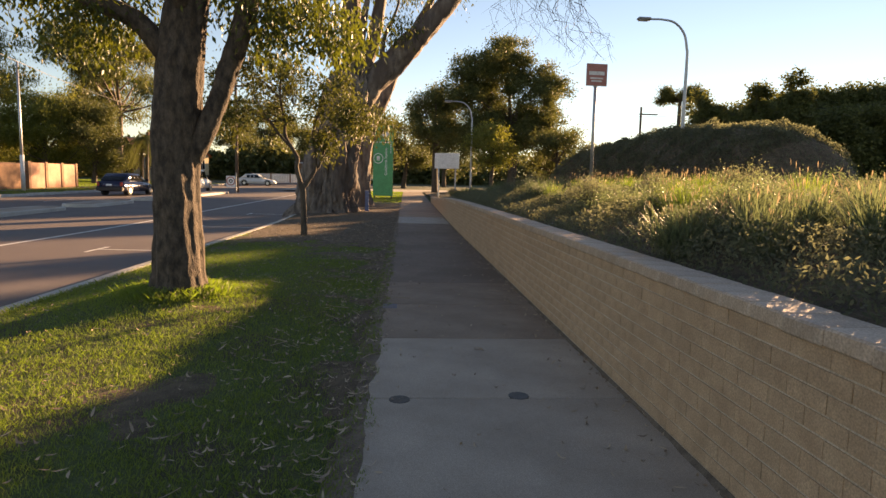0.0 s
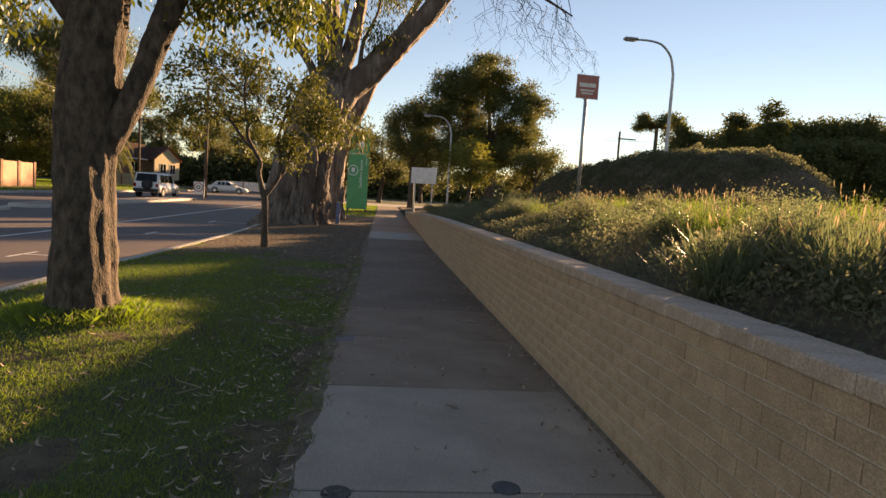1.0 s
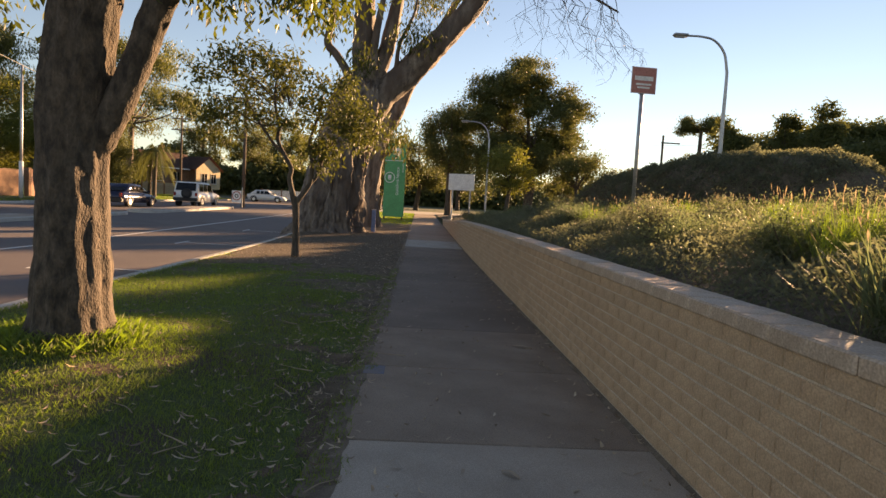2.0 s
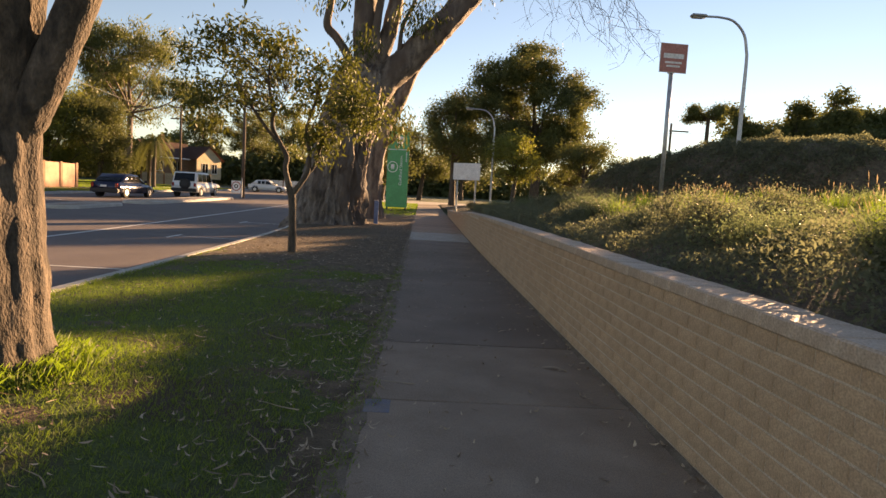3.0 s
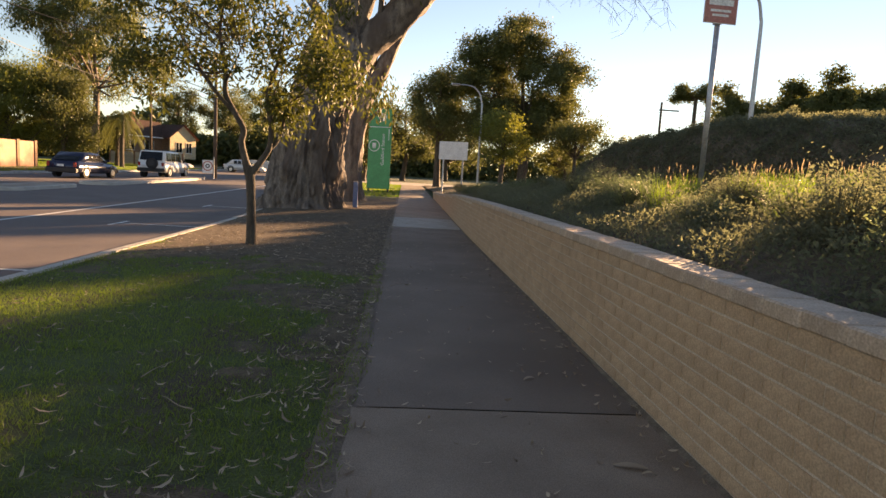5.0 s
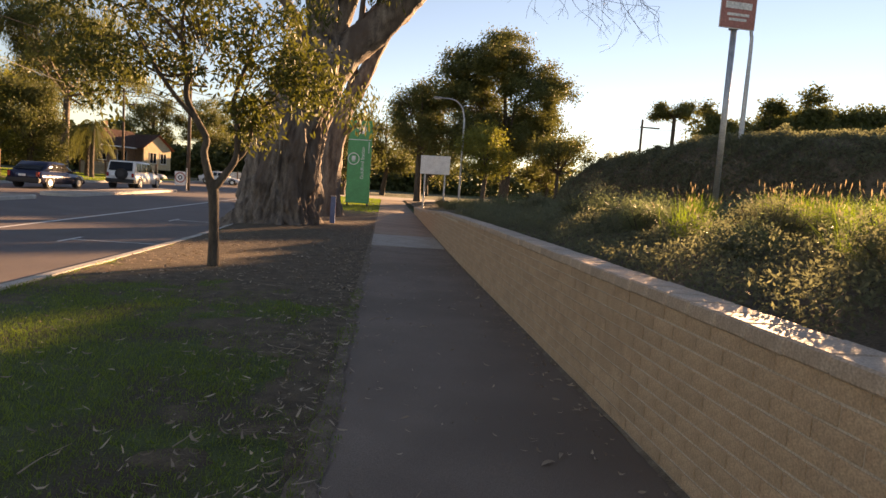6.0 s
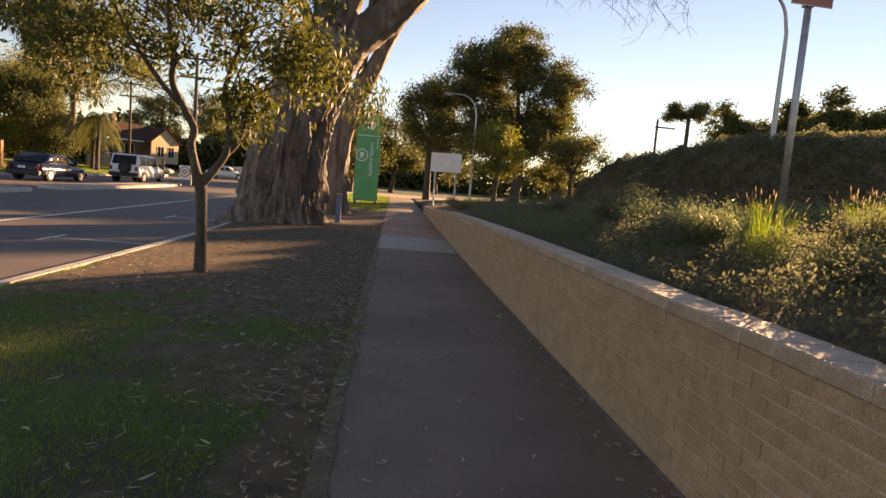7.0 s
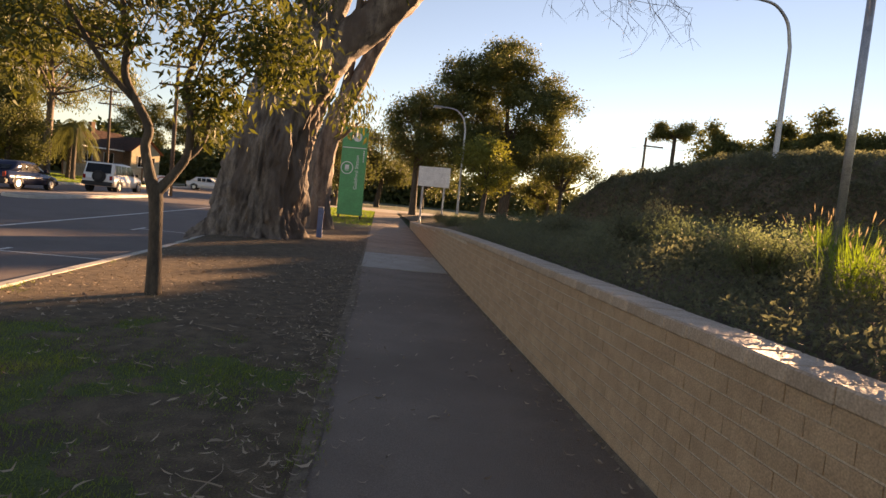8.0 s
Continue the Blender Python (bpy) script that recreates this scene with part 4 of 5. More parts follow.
tube(w, [(0.15, 0, 3.7, 0.2), (0.32, 0, 4.8, 0.15), (0.62, 0, 6.4, 0.14), (0.8, 0, 8.5, 0.08)], 10, 20, 0.01, None, 13)
tube(w, [(0.15, -0.1, 3.3, 0.12), (0.62, -0.2, 3.6, 0.08), (1.15, -0.2, 4.15, 0.035)], 8, 10, 0.01, None, 14)
part("trunk", w.mesh("trunk", "bark_gum", True), second)
C = ball_points(r, 30, (2.6, 0, 11), (2.6, 2, 1.3), 0.3)
part("crown", leaf_mesh("crown", clusters_to_leaves(r, C, 60, (0.35, 0.35, 0.3)), 0.2, 0.055, "leaf_young", 0.6, seed=103), second)

# far woods that close the view beyond the houses
n = 130000
u = rv.random(n)
along = np.interp(u, [0, 0.45, 0.75, 1.0], [-110, -25, 15, 120])
fy = np.interp(along, [-110, -50, -25, 15, 45, 120], [80, 96, 116, 120, 118, 74]) + rv.normal(size=n) * 3
hmax = 5.5 + 3.0 * np.array([noise.noise(Vector((q / 7, 3.3, 0))) for q in along]) + 2.0 * np.array([noise.noise(Vector((q / 2.1, 8.3, 0))) for q in along])
P = np.column_stack([along, fy, ramp(fy) + rv.random(n) ** 1.15 * np.maximum(hmax, 2.0)])
tagged(new("far_woods", leaf_mesh("far_woods", P, 0.75, 0.44, "leaf_far", 0.2, seed=77)), "dark belt of trees and hedges far behind the houses", "trees", kind="stuff")

# ---- signs, lamps, posts ----
def rod(r0, r1, length, segs=14):
    bm = bmesh.new()
    bmesh.ops.create_cone(bm, cap_ends=True, segments=segs, radius1=r0, radius2=r1, depth=length)
    bmesh.ops.translate(bm, verts=bm.verts[:], vec=(0, 0, length / 2))
    return bm


def writing(name, text, size, mat, parent, at, label=""):
    c = bpy.data.curves.new(name, "FONT")
    c.body, c.size, c.align_x, c.align_y, c.extrude = text, size, "CENTER", "CENTER", 0.002
    me = bpy.data.meshes.new_from_object(new("temporary", c))
    bpy.data.objects.remove(bpy.data.objects["temporary"])
    me.materials.clear()
    me.materials.append(M[mat])
    return part(name, me, parent, label, at)


def ring(r0, r1, segs=32, depth=0.004):
    s = Soup()
    a = np.linspace(0, 2 * np.pi, segs, endpoint=False)
    V = np.concatenate([np.stack([np.cos(a) * q, np.sin(a) * q, np.full(segs, z)], -1) for q, z in ((r0, 0), (r1, 0), (r1, depth), (r0, depth))])
    i = np.arange(segs)
    j = (i + 1) % segs
    F = np.concatenate([np.stack([i + k * segs, j + k * segs, j + ((k + 1) % 4) * segs, i + ((k + 1) % 4) * segs], -1) for k in range(4)])
    s.add(V, F)
    return s


# tall green station sign, turned a little to the road
GX, GYY = -1.49, 43.2
station = thing("station_sign", pose(GX, GYY, rz(GYY), 0, 0, -13), "tall green enamel station sign on two short legs with white lettering", "sign")
part("panel", from_bm("panel", bevel_box(-0.69, 0.69, -0.08, 0.08, 0.22, 4.95, 0.02), "green_sign"), station)
for x in (-0.6, 0.6):
    part("leg", from_bm("leg", bevel_box(x - 0.045, x + 0.045, -0.05, 0.05, -0.1, 0.22, 0.008), "dark_steel"), station)
FACE = pose(0, -0.085, 0, 90, 0, 0)
writing("lettering", "Guildford Station", 0.265, "white", station, pose(0.22, -0.084, 2.53, 90, -90, 0), "white station name running up the panel")
s = Soup()
s.add(boxv(-0.66, 0.66, -0.086, -0.079, 3.82, 3.86), BOXF)
part("divider", s.mesh("divider", "white"), station)
part("emblem_ring", ring(0.30, 0.345).mesh("emblem_ring", "white"), station, "white ring", pose(-0.32, -0.081, 2.75, 90, 0, 0))
s = Soup()
s.add(boxv(-0.43, -0.21, -0.085, -0.079, 2.67, 2.91), BOXF)
s.add(boxv(-0.41, -0.23, -0.085, -0.079, 2.6, 2.64), BOXF)
part("train_symbol", s.mesh("train_symbol", "white"), station)
part("roundel", ring(0.06, 0.24).mesh("roundel", "white"), station, "white round symbol", pose(0.14, -0.081, 4.42, 90, 0, 0))
for k in range(6):
    s = Soup()
    s.add(boxv(0.52, 0.58, -0.085, -0.079, 3.1 + k * 0.11, 3.17 + k * 0.11), BOXF)
    part("text_bar", s.mesh("text_bar", "white"), station)

# red square sign on a tall pole in the bank
bzs = float(bank_z(4.28, 15.25))
red = thing("road_sign", pose(4.28, 15.25, bzs, 0, 0, 4), "square red and white road sign on a thin steel pole", "sign")
part("pole", from_bm("pole", rod(0.038, 0.036, 4.17 - bzs), "galv", True), red)
part("plate", from_bm("plate", bevel_box(-0.245, 0.245, -0.05, -0.044, 3.70 - bzs, 4.19 - bzs, 0.002), "white"), red)
part("face", from_bm("face", bevel_box(-0.235, 0.235, -0.0535, -0.0505, 3.71 - bzs, 4.18 - bzs, 0.001), "red"), red, "faded red sign face")
for k, (w2, h2, zz) in enumerate(((0.18, 0.04, 3.98), (0.15, 0.016, 3.87), (0.12, 0.016, 3.81))):
    s = Soup()
    s.add(boxv(-w2, w2, -0.0565, -0.054, zz - bzs - h2, zz - bzs + h2), BOXF)
    part("text_bar", s.mesh("text_bar", "white"), red)
part("clamp", from_bm("clamp", bevel_box(-0.05, 0.05, -0.045, 0.045, 3.7 - bzs, 3.74 - bzs, 0.005), "galv"), red)


def street_lamp(x, y, z, height, reach, turn, label):
    ob = thing("street_lamp", pose(x, y, z, 0, 0, turn), label, "street lamp", "street lamps")
    w = Soup()
    bend = 1.15
    pts = [(0, 0, -0.3, 0.085), (0, 0, height * 0.3, 0.075), (0, 0, height - bend - 0.4, 0.06), (-0.04, 0, height - bend, 0.055), (-0.2, 0, height - 0.55, 0.05), (-0.62, 0, height - 0.12, 0.045), (-1.15, 0, height, 0.042), (-reach, 0, height, 0.04)]
    tube(w, pts, 12, 40)
    part("pole", w.mesh("pole", "galv", True), ob)
    bm = bevel_box(-reach - 0.55, -reach + 0.05, -0.14, 0.14, height - 0.06, height + 0.06, 0.04)
    part("lantern", from_bm("lantern", bm, "galv", True), ob)
    part("lens", from_bm("lens", bevel_box(-reach - 0.48, -reach - 0.08, -0.1, 0.1, height - 0.085, height - 0.058, 0.008), "white"), ob, "pale lens")
    return ob


street_lamp(12.2, 27.9, float(bank_z(12.2, 27.9)), 8.68 - float(bank_z(12.2, 27.9)), 1.75, 0, "tall grey steel street lamp with a curved arm behind the mound")
street_lamp(5.1, 48.6, float(bank_z(5.1, 48.6)), 7.7 - float(bank_z(5.1, 48.6)), 1.6, 0, "tall grey steel street lamp with a curved arm beside a tree")

# white board on two posts
bill = thing("notice_board", pose(2.62, 39.6, float(bank_z(2.62, 39.6)), 0, 0, -22), "white notice board on two steel posts in the bank", "sign")
bz = float(bank_z(2.62, 39.6))
part("board", from_bm("board", bevel_box(-0.8, 0.8, -0.03, 0.03, 2.36 - bz, 3.32 - bz, 0.008), "white"), bill)
for x in (-0.55, 0.55):
    part("post", from_bm("post", bevel_box(x - 0.04, x + 0.04, 0.03, 0.11, -0.1, 3.2 - bz, 0.008), "galv"), bill)
# blue marker post by the second gum
mark = thing("marker_post", (-1.62, 28.3, rz(28.3)), "short blue painted marker post in bare soil", "post")
part("post", from_bm("post", bevel_box(-0.08, 0.08, -0.05, 0.05, -0.1, 0.95, 0.015), "blue"), mark)
part("cap", from_bm("cap", bevel_box(-0.09, 0.09, -0.06, 0.06, 0.95, 0.985, 0.012), "galv"), mark)

# no-turn sign at the island's end
turn = thing("turn_sign", (-13.2, 50.0, rz(50) + 0.03), "small white turn sign on a short post on the island", "sign")
part("post", from_bm("post", rod(0.04, 0.04, 1.5), "galv"), turn)
part("plate", from_bm("plate", bevel_box(-0.75, -0.05, -0.06, -0.05, 0.35, 1.25, 0.004), "white"), turn)
part("ban_ring", ring(0.27, 0.35).mesh("ban_ring", "red"), turn, "red ring", pose(-0.4, -0.062, 0.85, 90, 0, 0))
part("arrow", ring(0.08, 0.15, 16).mesh("arrow", "dark_steel"), turn, "", pose(-0.4, -0.062, 0.85, 90, 0, 0))


def power_pole(x, y, height, label, r=0.15, arms=True):
    ob = thing("power_pole", (x, y, rz(y)), label, "power pole", "power poles")
    part("pole", from_bm("pole", rod(r, r * 0.7, height, 12), "pole_wood", True), ob)
    if arms:
        for z in (height - 0.4, height - 1.6):
            part("cross_arm", from_bm("cross_arm", bevel_box(-1.1, 1.1, -0.06, 0.06, z, z + 0.12, 0.01), "pole_wood"), ob)
            for q in (-0.95, -0.45, 0.45, 0.95):
                part("insulator", from_bm("insulator", rod(0.035, 0.045, 0.14, 8), "dark_steel"), ob, at=Matrix.Translation((q, 0, z + 0.12)))
    return ob


power_pole(-13.3, 50.6, 8.6, "brown timber power pole on the median", 0.14)
power_pole(-26.4, 72.0, 9.0, "brown timber power pole beside a house", 0.14)
power_pole(-23.4, 35.0, 10.0, "thick brown timber power pole on the far verge", 0.24)
brown = thing("brick_wall", (-27.4, 46.9, rz(46) + 0.2), "shaded brown brick wall beside a pink one", "wall")
part("panel", from_bm("panel", bevel_box(-0.1, 0.1, -16.0, 0.0, -0.3, 1.6, 0.01), "house_brick"), brown)
part("coping", from_bm("coping", bevel_box(-0.14, 0.14, -16.0, 0.0, 1.6, 1.68, 0.015), "roof"), brown)
pole2 = thing("lamp_pole", (-25.6, 44.0, rz(44)), "thin grey pole with a pale lower sleeve", "pole")
part("shaft", from_bm("shaft", rod(0.09, 0.07, 8.5, 12), "galv", True), pole2)
part("sleeve", from_bm("sleeve", rod(0.13, 0.13, 2.4, 12), "white", True), pole2, "pale sleeve")
wires = [((-23.4, 35, 9.7), (-13.3, 50.6, 8.4), 0.5), ((-23.4, 35, 8.7), (-26.4, 72, 8.4), 0.6), ((-13.3, 50.6, 8.3), (-26.4, 72, 8.6), 0.7), ((-13.3, 50.6, 7.0), (12, 85, 9.5), 1.0), ((25, 70, 9.4), (70, 58, 13.8), 1.0)]
for a, b, sag in wires:
    w = Soup()
    t = np.linspace(0, 1, 9)
    P = np.array(a)[None] * (1 - t[:, None]) + np.array(b)[None] * t[:, None]
    P[:, 2] += -4 * sag * t * (1 - t)
    tube(w, np.column_stack([P, np.full(9, 0.018)]), 5, 24)
    tagged(new("overhead_wire", w.mesh("overhead_wire", "dark_steel")), "thin dark overhead power wire between poles", "wire", "overhead wires")
yon = thing("power_pole", (27.5, 72, rz(72)), "far timber power pole showing above the mound", "power pole", "power poles")
part("pole", from_bm("pole", rod(0.16, 0.12, 10.2, 10), "pole_wood"), yon)
part("cross_arm", from_bm("cross_arm", bevel_box(-0.2, 2.0, -0.06, 0.06, 9.3, 9.45, 0.01), "pole_wood"), yon)

# ---- vehicles ----
def loft(sections, mat, name):
    """A closed skin through sections (rows of points of equal number)."""
    bm = bmesh.new()
    R = [[bm.verts.new(p) for p in s] for s in sections]
    n = len(R[0])
    for a, b in zip(R, R[1:]):
        for i in range(n):
            bm.faces.new((a[i], a[(i + 1) % n], b[(i + 1) % n], b[i]))
    bm.faces.new(R[0]), bm.faces.new(R[-1][::-1])
    bmesh.ops.recalc_face_normals(bm, faces=bm.faces[:])
    bmesh.ops.bevel(bm, geom=[e for e in bm.edges if e.calc_face_angle(0) > 0.5], offset=0.03, segments=2, affect="EDGES")
    return from_bm(name, bm, mat, True)


def car(at, paint, label, kind, suv):
    """Nose towards +y. A lower body, a glazed cabin with pillars, four wheels, lamps, bumpers."""
    ob = thing("car", at, label, kind, "cars on the road")
    L, W = (4.7, 1.84) if suv else (4.5, 1.78)
    belt, roof, low = (1.08, 1.82, 0.36) if suv else (0.92, 1.46, 0.26)
    h, hw = L / 2, W / 2
    def sec(y, z0, z1, w0, w1):
        return [(-w0, y, z0), (-w0 * 1.0, y, (z0 + z1) / 2), (-w1, y, z1), (w1, y, z1), (w0, y, (z0 + z1) / 2), (w0, y, z0)]
    hood = belt - (0.02 if suv else 0.08)
    part("body", loft([sec(-h, low + 0.1, belt - 0.02, hw * 0.94, hw * 0.9), sec(-h + 0.25, low, belt, hw, hw * 0.96), sec(0.3, low, belt, hw, hw * 0.96), sec(h - 1.15, low, hood, hw, hw * 0.95), sec(h - 0.25, low, hood - 0.12, hw * 0.97, hw * 0.88), sec(h, low + 0.12, hood - 0.3, hw * 0.86, hw * 0.8)], paint, "body"), ob)
    y0, y1, y2, y3 = (-h + 0.05, -h + 0.25, h - 1.95, h - 1.2) if suv else (-h + 0.35, -h + 1.0, h - 2.1, h - 1.25)
    def csec(y, z, w):
        return [(-w, y, belt - 0.04), (-w * 0.985, y, (belt + z) / 2), (-w * 0.9, y, z), (w * 0.9, y, z), (w * 0.985, y, (belt + z) / 2), (w, y, belt - 0.04)]
    part("cabin", loft([csec(y0, belt + 0.02, hw * 0.92), csec(y1, roof - 0.03, hw * 0.93), csec((y1 + y2) / 2, roof, hw * 0.94), csec(y2, roof - 0.05, hw * 0.93), csec(y3, belt + 0.02, hw * 0.93)], paint, "cabin"), ob)
    # side glass, in three lights
    g0, g1 = y1 + 0.12, y2 + 0.1
    step = (g1 - g0) / 3
    for sd in (-1, 1):
        for k in range(3):
            a, b = g0 + k * step + 0.04, g0 + (k + 1) * step - 0.04
            za, zb = belt + 0.06, roof - 0.13
            bm = bmesh.new()
            q = [bm.verts.new((sd * hw * 0.962, a, za)), bm.verts.new((sd * hw * 0.962, b + (0.3 if k == 2 else 0), za)), bm.verts.new((sd * hw * 0.905, b, zb)), bm.verts.new((sd * hw * 0.905, a, zb))]
            bm.faces.new(q)
            bmesh.ops.solidify(bm, geom=bm.faces[:], thickness=0.02 * sd)
            part("side_window", from_bm("side_window", bm, "glass"), ob)
        part("mirror", from_bm("mirror", bevel_box(sd * hw - 0.02 if sd > 0 else -hw - 0.18, hw + 0.18 if sd > 0 else -hw + 0.02, y3 - 0.3, y3 - 0.18, belt + 0.02, belt + 0.18, 0.03), "trim" if suv else paint), ob)
    yb = (y0 + y1) / 2
    for nm, (ya, za), (yc, zc), off in (("rear_window", (y0, belt + 0.08), (y1, roof - 0.1), -0.02), ("windscreen", (y3, belt + 0.08), (y2, roof - 0.12), 0.02)):
        bm = bmesh.new()
        wl = hw * 0.8
        bm.faces.new([bm.verts.new(p) for p in ((-wl, ya + off * 1.5, za), (wl, ya + off * 1.5, za), (wl * 0.94, yc + off * 1.5, zc), (-wl * 0.94, yc + off * 1.5, zc))])
        bmesh.ops.solidify(bm, geom=bm.faces[:], thickness=0.02)
        part(nm, from_bm(nm, bm, "glass"), ob)
    wr = 0.37 if suv else 0.32
    for sx in (-1, 1):
        for sy in (-h + 0.85, h - 0.85):
            bm = rod(wr, wr, 0.24, 22)
            wheel = part("wheel", from_bm("wheel", bm, "rubber"), ob, "black tyre", pose(sx * (hw - 0.23) if sx > 0 else -hw - 0.0, sy, wr, 0, 90, 0))
            part("rim", from_bm("rim", rod(wr * 0.62, wr * 0.55, 0.03, 18), "rim"), wheel, "", pose(0, 0, 0.235 if sx > 0 else -0.025))
            s = Soup()
            a = np.linspace(0.1, np.pi - 0.1, 13)
            V = np.concatenate([np.stack([np.full(13, sx * (hw + 0.012)), sy + np.cos(a) * q, wr + np.sin(a) * q], -1) for q in (wr + 0.03, wr + 0.10)])
            i = np.arange(12)
            s.add(V, np.stack([i, i + 1, i + 14, i + 13], -1))
            part("wheel_arch", s.mesh("wheel_arch", "trim"), ob)
        part("tail_lamp", from_bm("tail_lamp", bevel_box(sx * hw * 0.83 - 0.08, sx * hw * 0.83 + 0.08, -h - 0.015, -h + 0.06, belt - 0.32, belt - 0.06, 0.015), "tail"), ob, "red tail lamp")
        part("headlamp", from_bm("headlamp", bevel_box(sx * hw * 0.66 - 0.15, sx * hw * 0.66 + 0.15, h - 0.14, h + 0.0, hood - 0.42, hood - 0.26, 0.03), "white"), ob)
    part("rear_bumper", from_bm("rear_bumper", bevel_box(-hw * 0.97, hw * 0.97, -h - 0.09, -h + 0.14, low + 0.04, low + 0.28, 0.04), "trim"), ob)
    part("front_bumper", from_bm("front_bumper", bevel_box(-hw * 0.88, hw * 0.88, h - 0.12, h + 0.07, low + 0.04, low + 0.26, 0.04), "trim" if suv else paint), ob)
    part("number_plate", from_bm("number_plate", bevel_box(-0.19 + (0.45 if suv else 0), 0.19 + (0.45 if suv else 0), -h - 0.1, -h - 0.088, 0.62, 0.74, 0.003) if not suv else bevel_box(-0.6, -0.22, -h - 0.03, -h - 0.012, 0.72, 0.84, 0.003), "white"), ob)
    if suv:
        spare = part("spare_wheel", from_bm("spare_wheel", rod(0.36, 0.36, 0.22, 22), "rubber"), ob, "rear-mounted spare wheel", pose(0.12, -h + 0.0, 0.95, 90, 0, 0))
        part("wheel_cover", from_bm("wheel_cover", rod(0.24, 0.2, 0.03, 18), "trim"), spare, "", pose(0, 0, 0.215))
        for x in (-0.62, 0.62):
            part("roof_rail", from_bm("roof_rail", bevel_box(x - 0.02, x + 0.02, y1 + 0.1, y2 - 0.1, roof - 0.01, roof + 0.04, 0.01), "trim"), ob)
    return ob


def on_road(x, y, turn=0.0):
    return pose(x, y, road_z(x, y) + 0.005, 0, 0, turn)


car(on_road(-16.9, 51.0), "car_white", "white four-wheel-drive wagon with a rear spare wheel", "car", True)
car(on_road(-18.9, 44.2, -3), "car_blue", "dark blue hatchback on the far side of the road", "car", False)
car(on_road(-26.3, 77.0, -86), "car_silver", "silver sedan parked by a house", "car", False)
car(on_road(-18.6, 79.0, -86), "car_white", "white sedan parked by a fence", "car", False)
car(on_road(-10.6, 83.0, -60), "car_white", "small white car far down the road", "car", False)

# ---- far side: wall, fences, house ----
pink = thing("boundary_wall", (-27.2, 50.4, rz(50) + 0.2), "pink brick boundary wall with darker piers", "wall")
part("panel", from_bm("panel", bevel_box(-0.1, 0.1, -3.2, 3.1, -0.3, 1.72, 0.01), "pink_wall"), pink)
for y in (-3.2, -1.1, 1.0, 3.05):
    part("pier", from_bm("pier", bevel_box(-0.16, 0.16, y - 0.15, y + 0.15, -0.3, 1.8, 0.012), "house_brick"), pink)


def paling_fence(x0, x1, y, height, mat, label, step=0.14):
    ob = thing("paling_fence", (x0, y, rz(y) + 0.2), label, "fence", "fences across the road")
    n = int((x1 - x0) / step)
    me = from_bm("paling", bevel_box(0, step * 0.86, -0.012, 0.012, 0, height, 0.004), mat)
    for k in range(n):
        part("paling", me, ob, at=pose(k * step, 0, 0, 0, 0, random.uniform(-1, 1)))
    for z in (height * 0.25, height * 0.8):
        part("rail", from_bm("rail", bevel_box(0, x1 - x0, 0.012, 0.06, z - 0.04, z + 0.04, 0.005), mat), ob)
    for k in range(int((x1 - x0) / 2.6) + 1):
        part("post", from_bm("post", bevel_box(k * 2.6 - 0.09, k * 2.6 + 0.09, -0.02, 0.14, 0, height + 0.12, 0.01), "house_brick"), ob)
    return ob


paling_fence(-32.4, -24.4, 76.0, 1.35, "fence_cream", "low cream panel fence with brick posts", 0.16)
paling_fence(-21.0, -12.5, 86.0, 1.2, "white", "white picket fence along a front garden", 0.22)


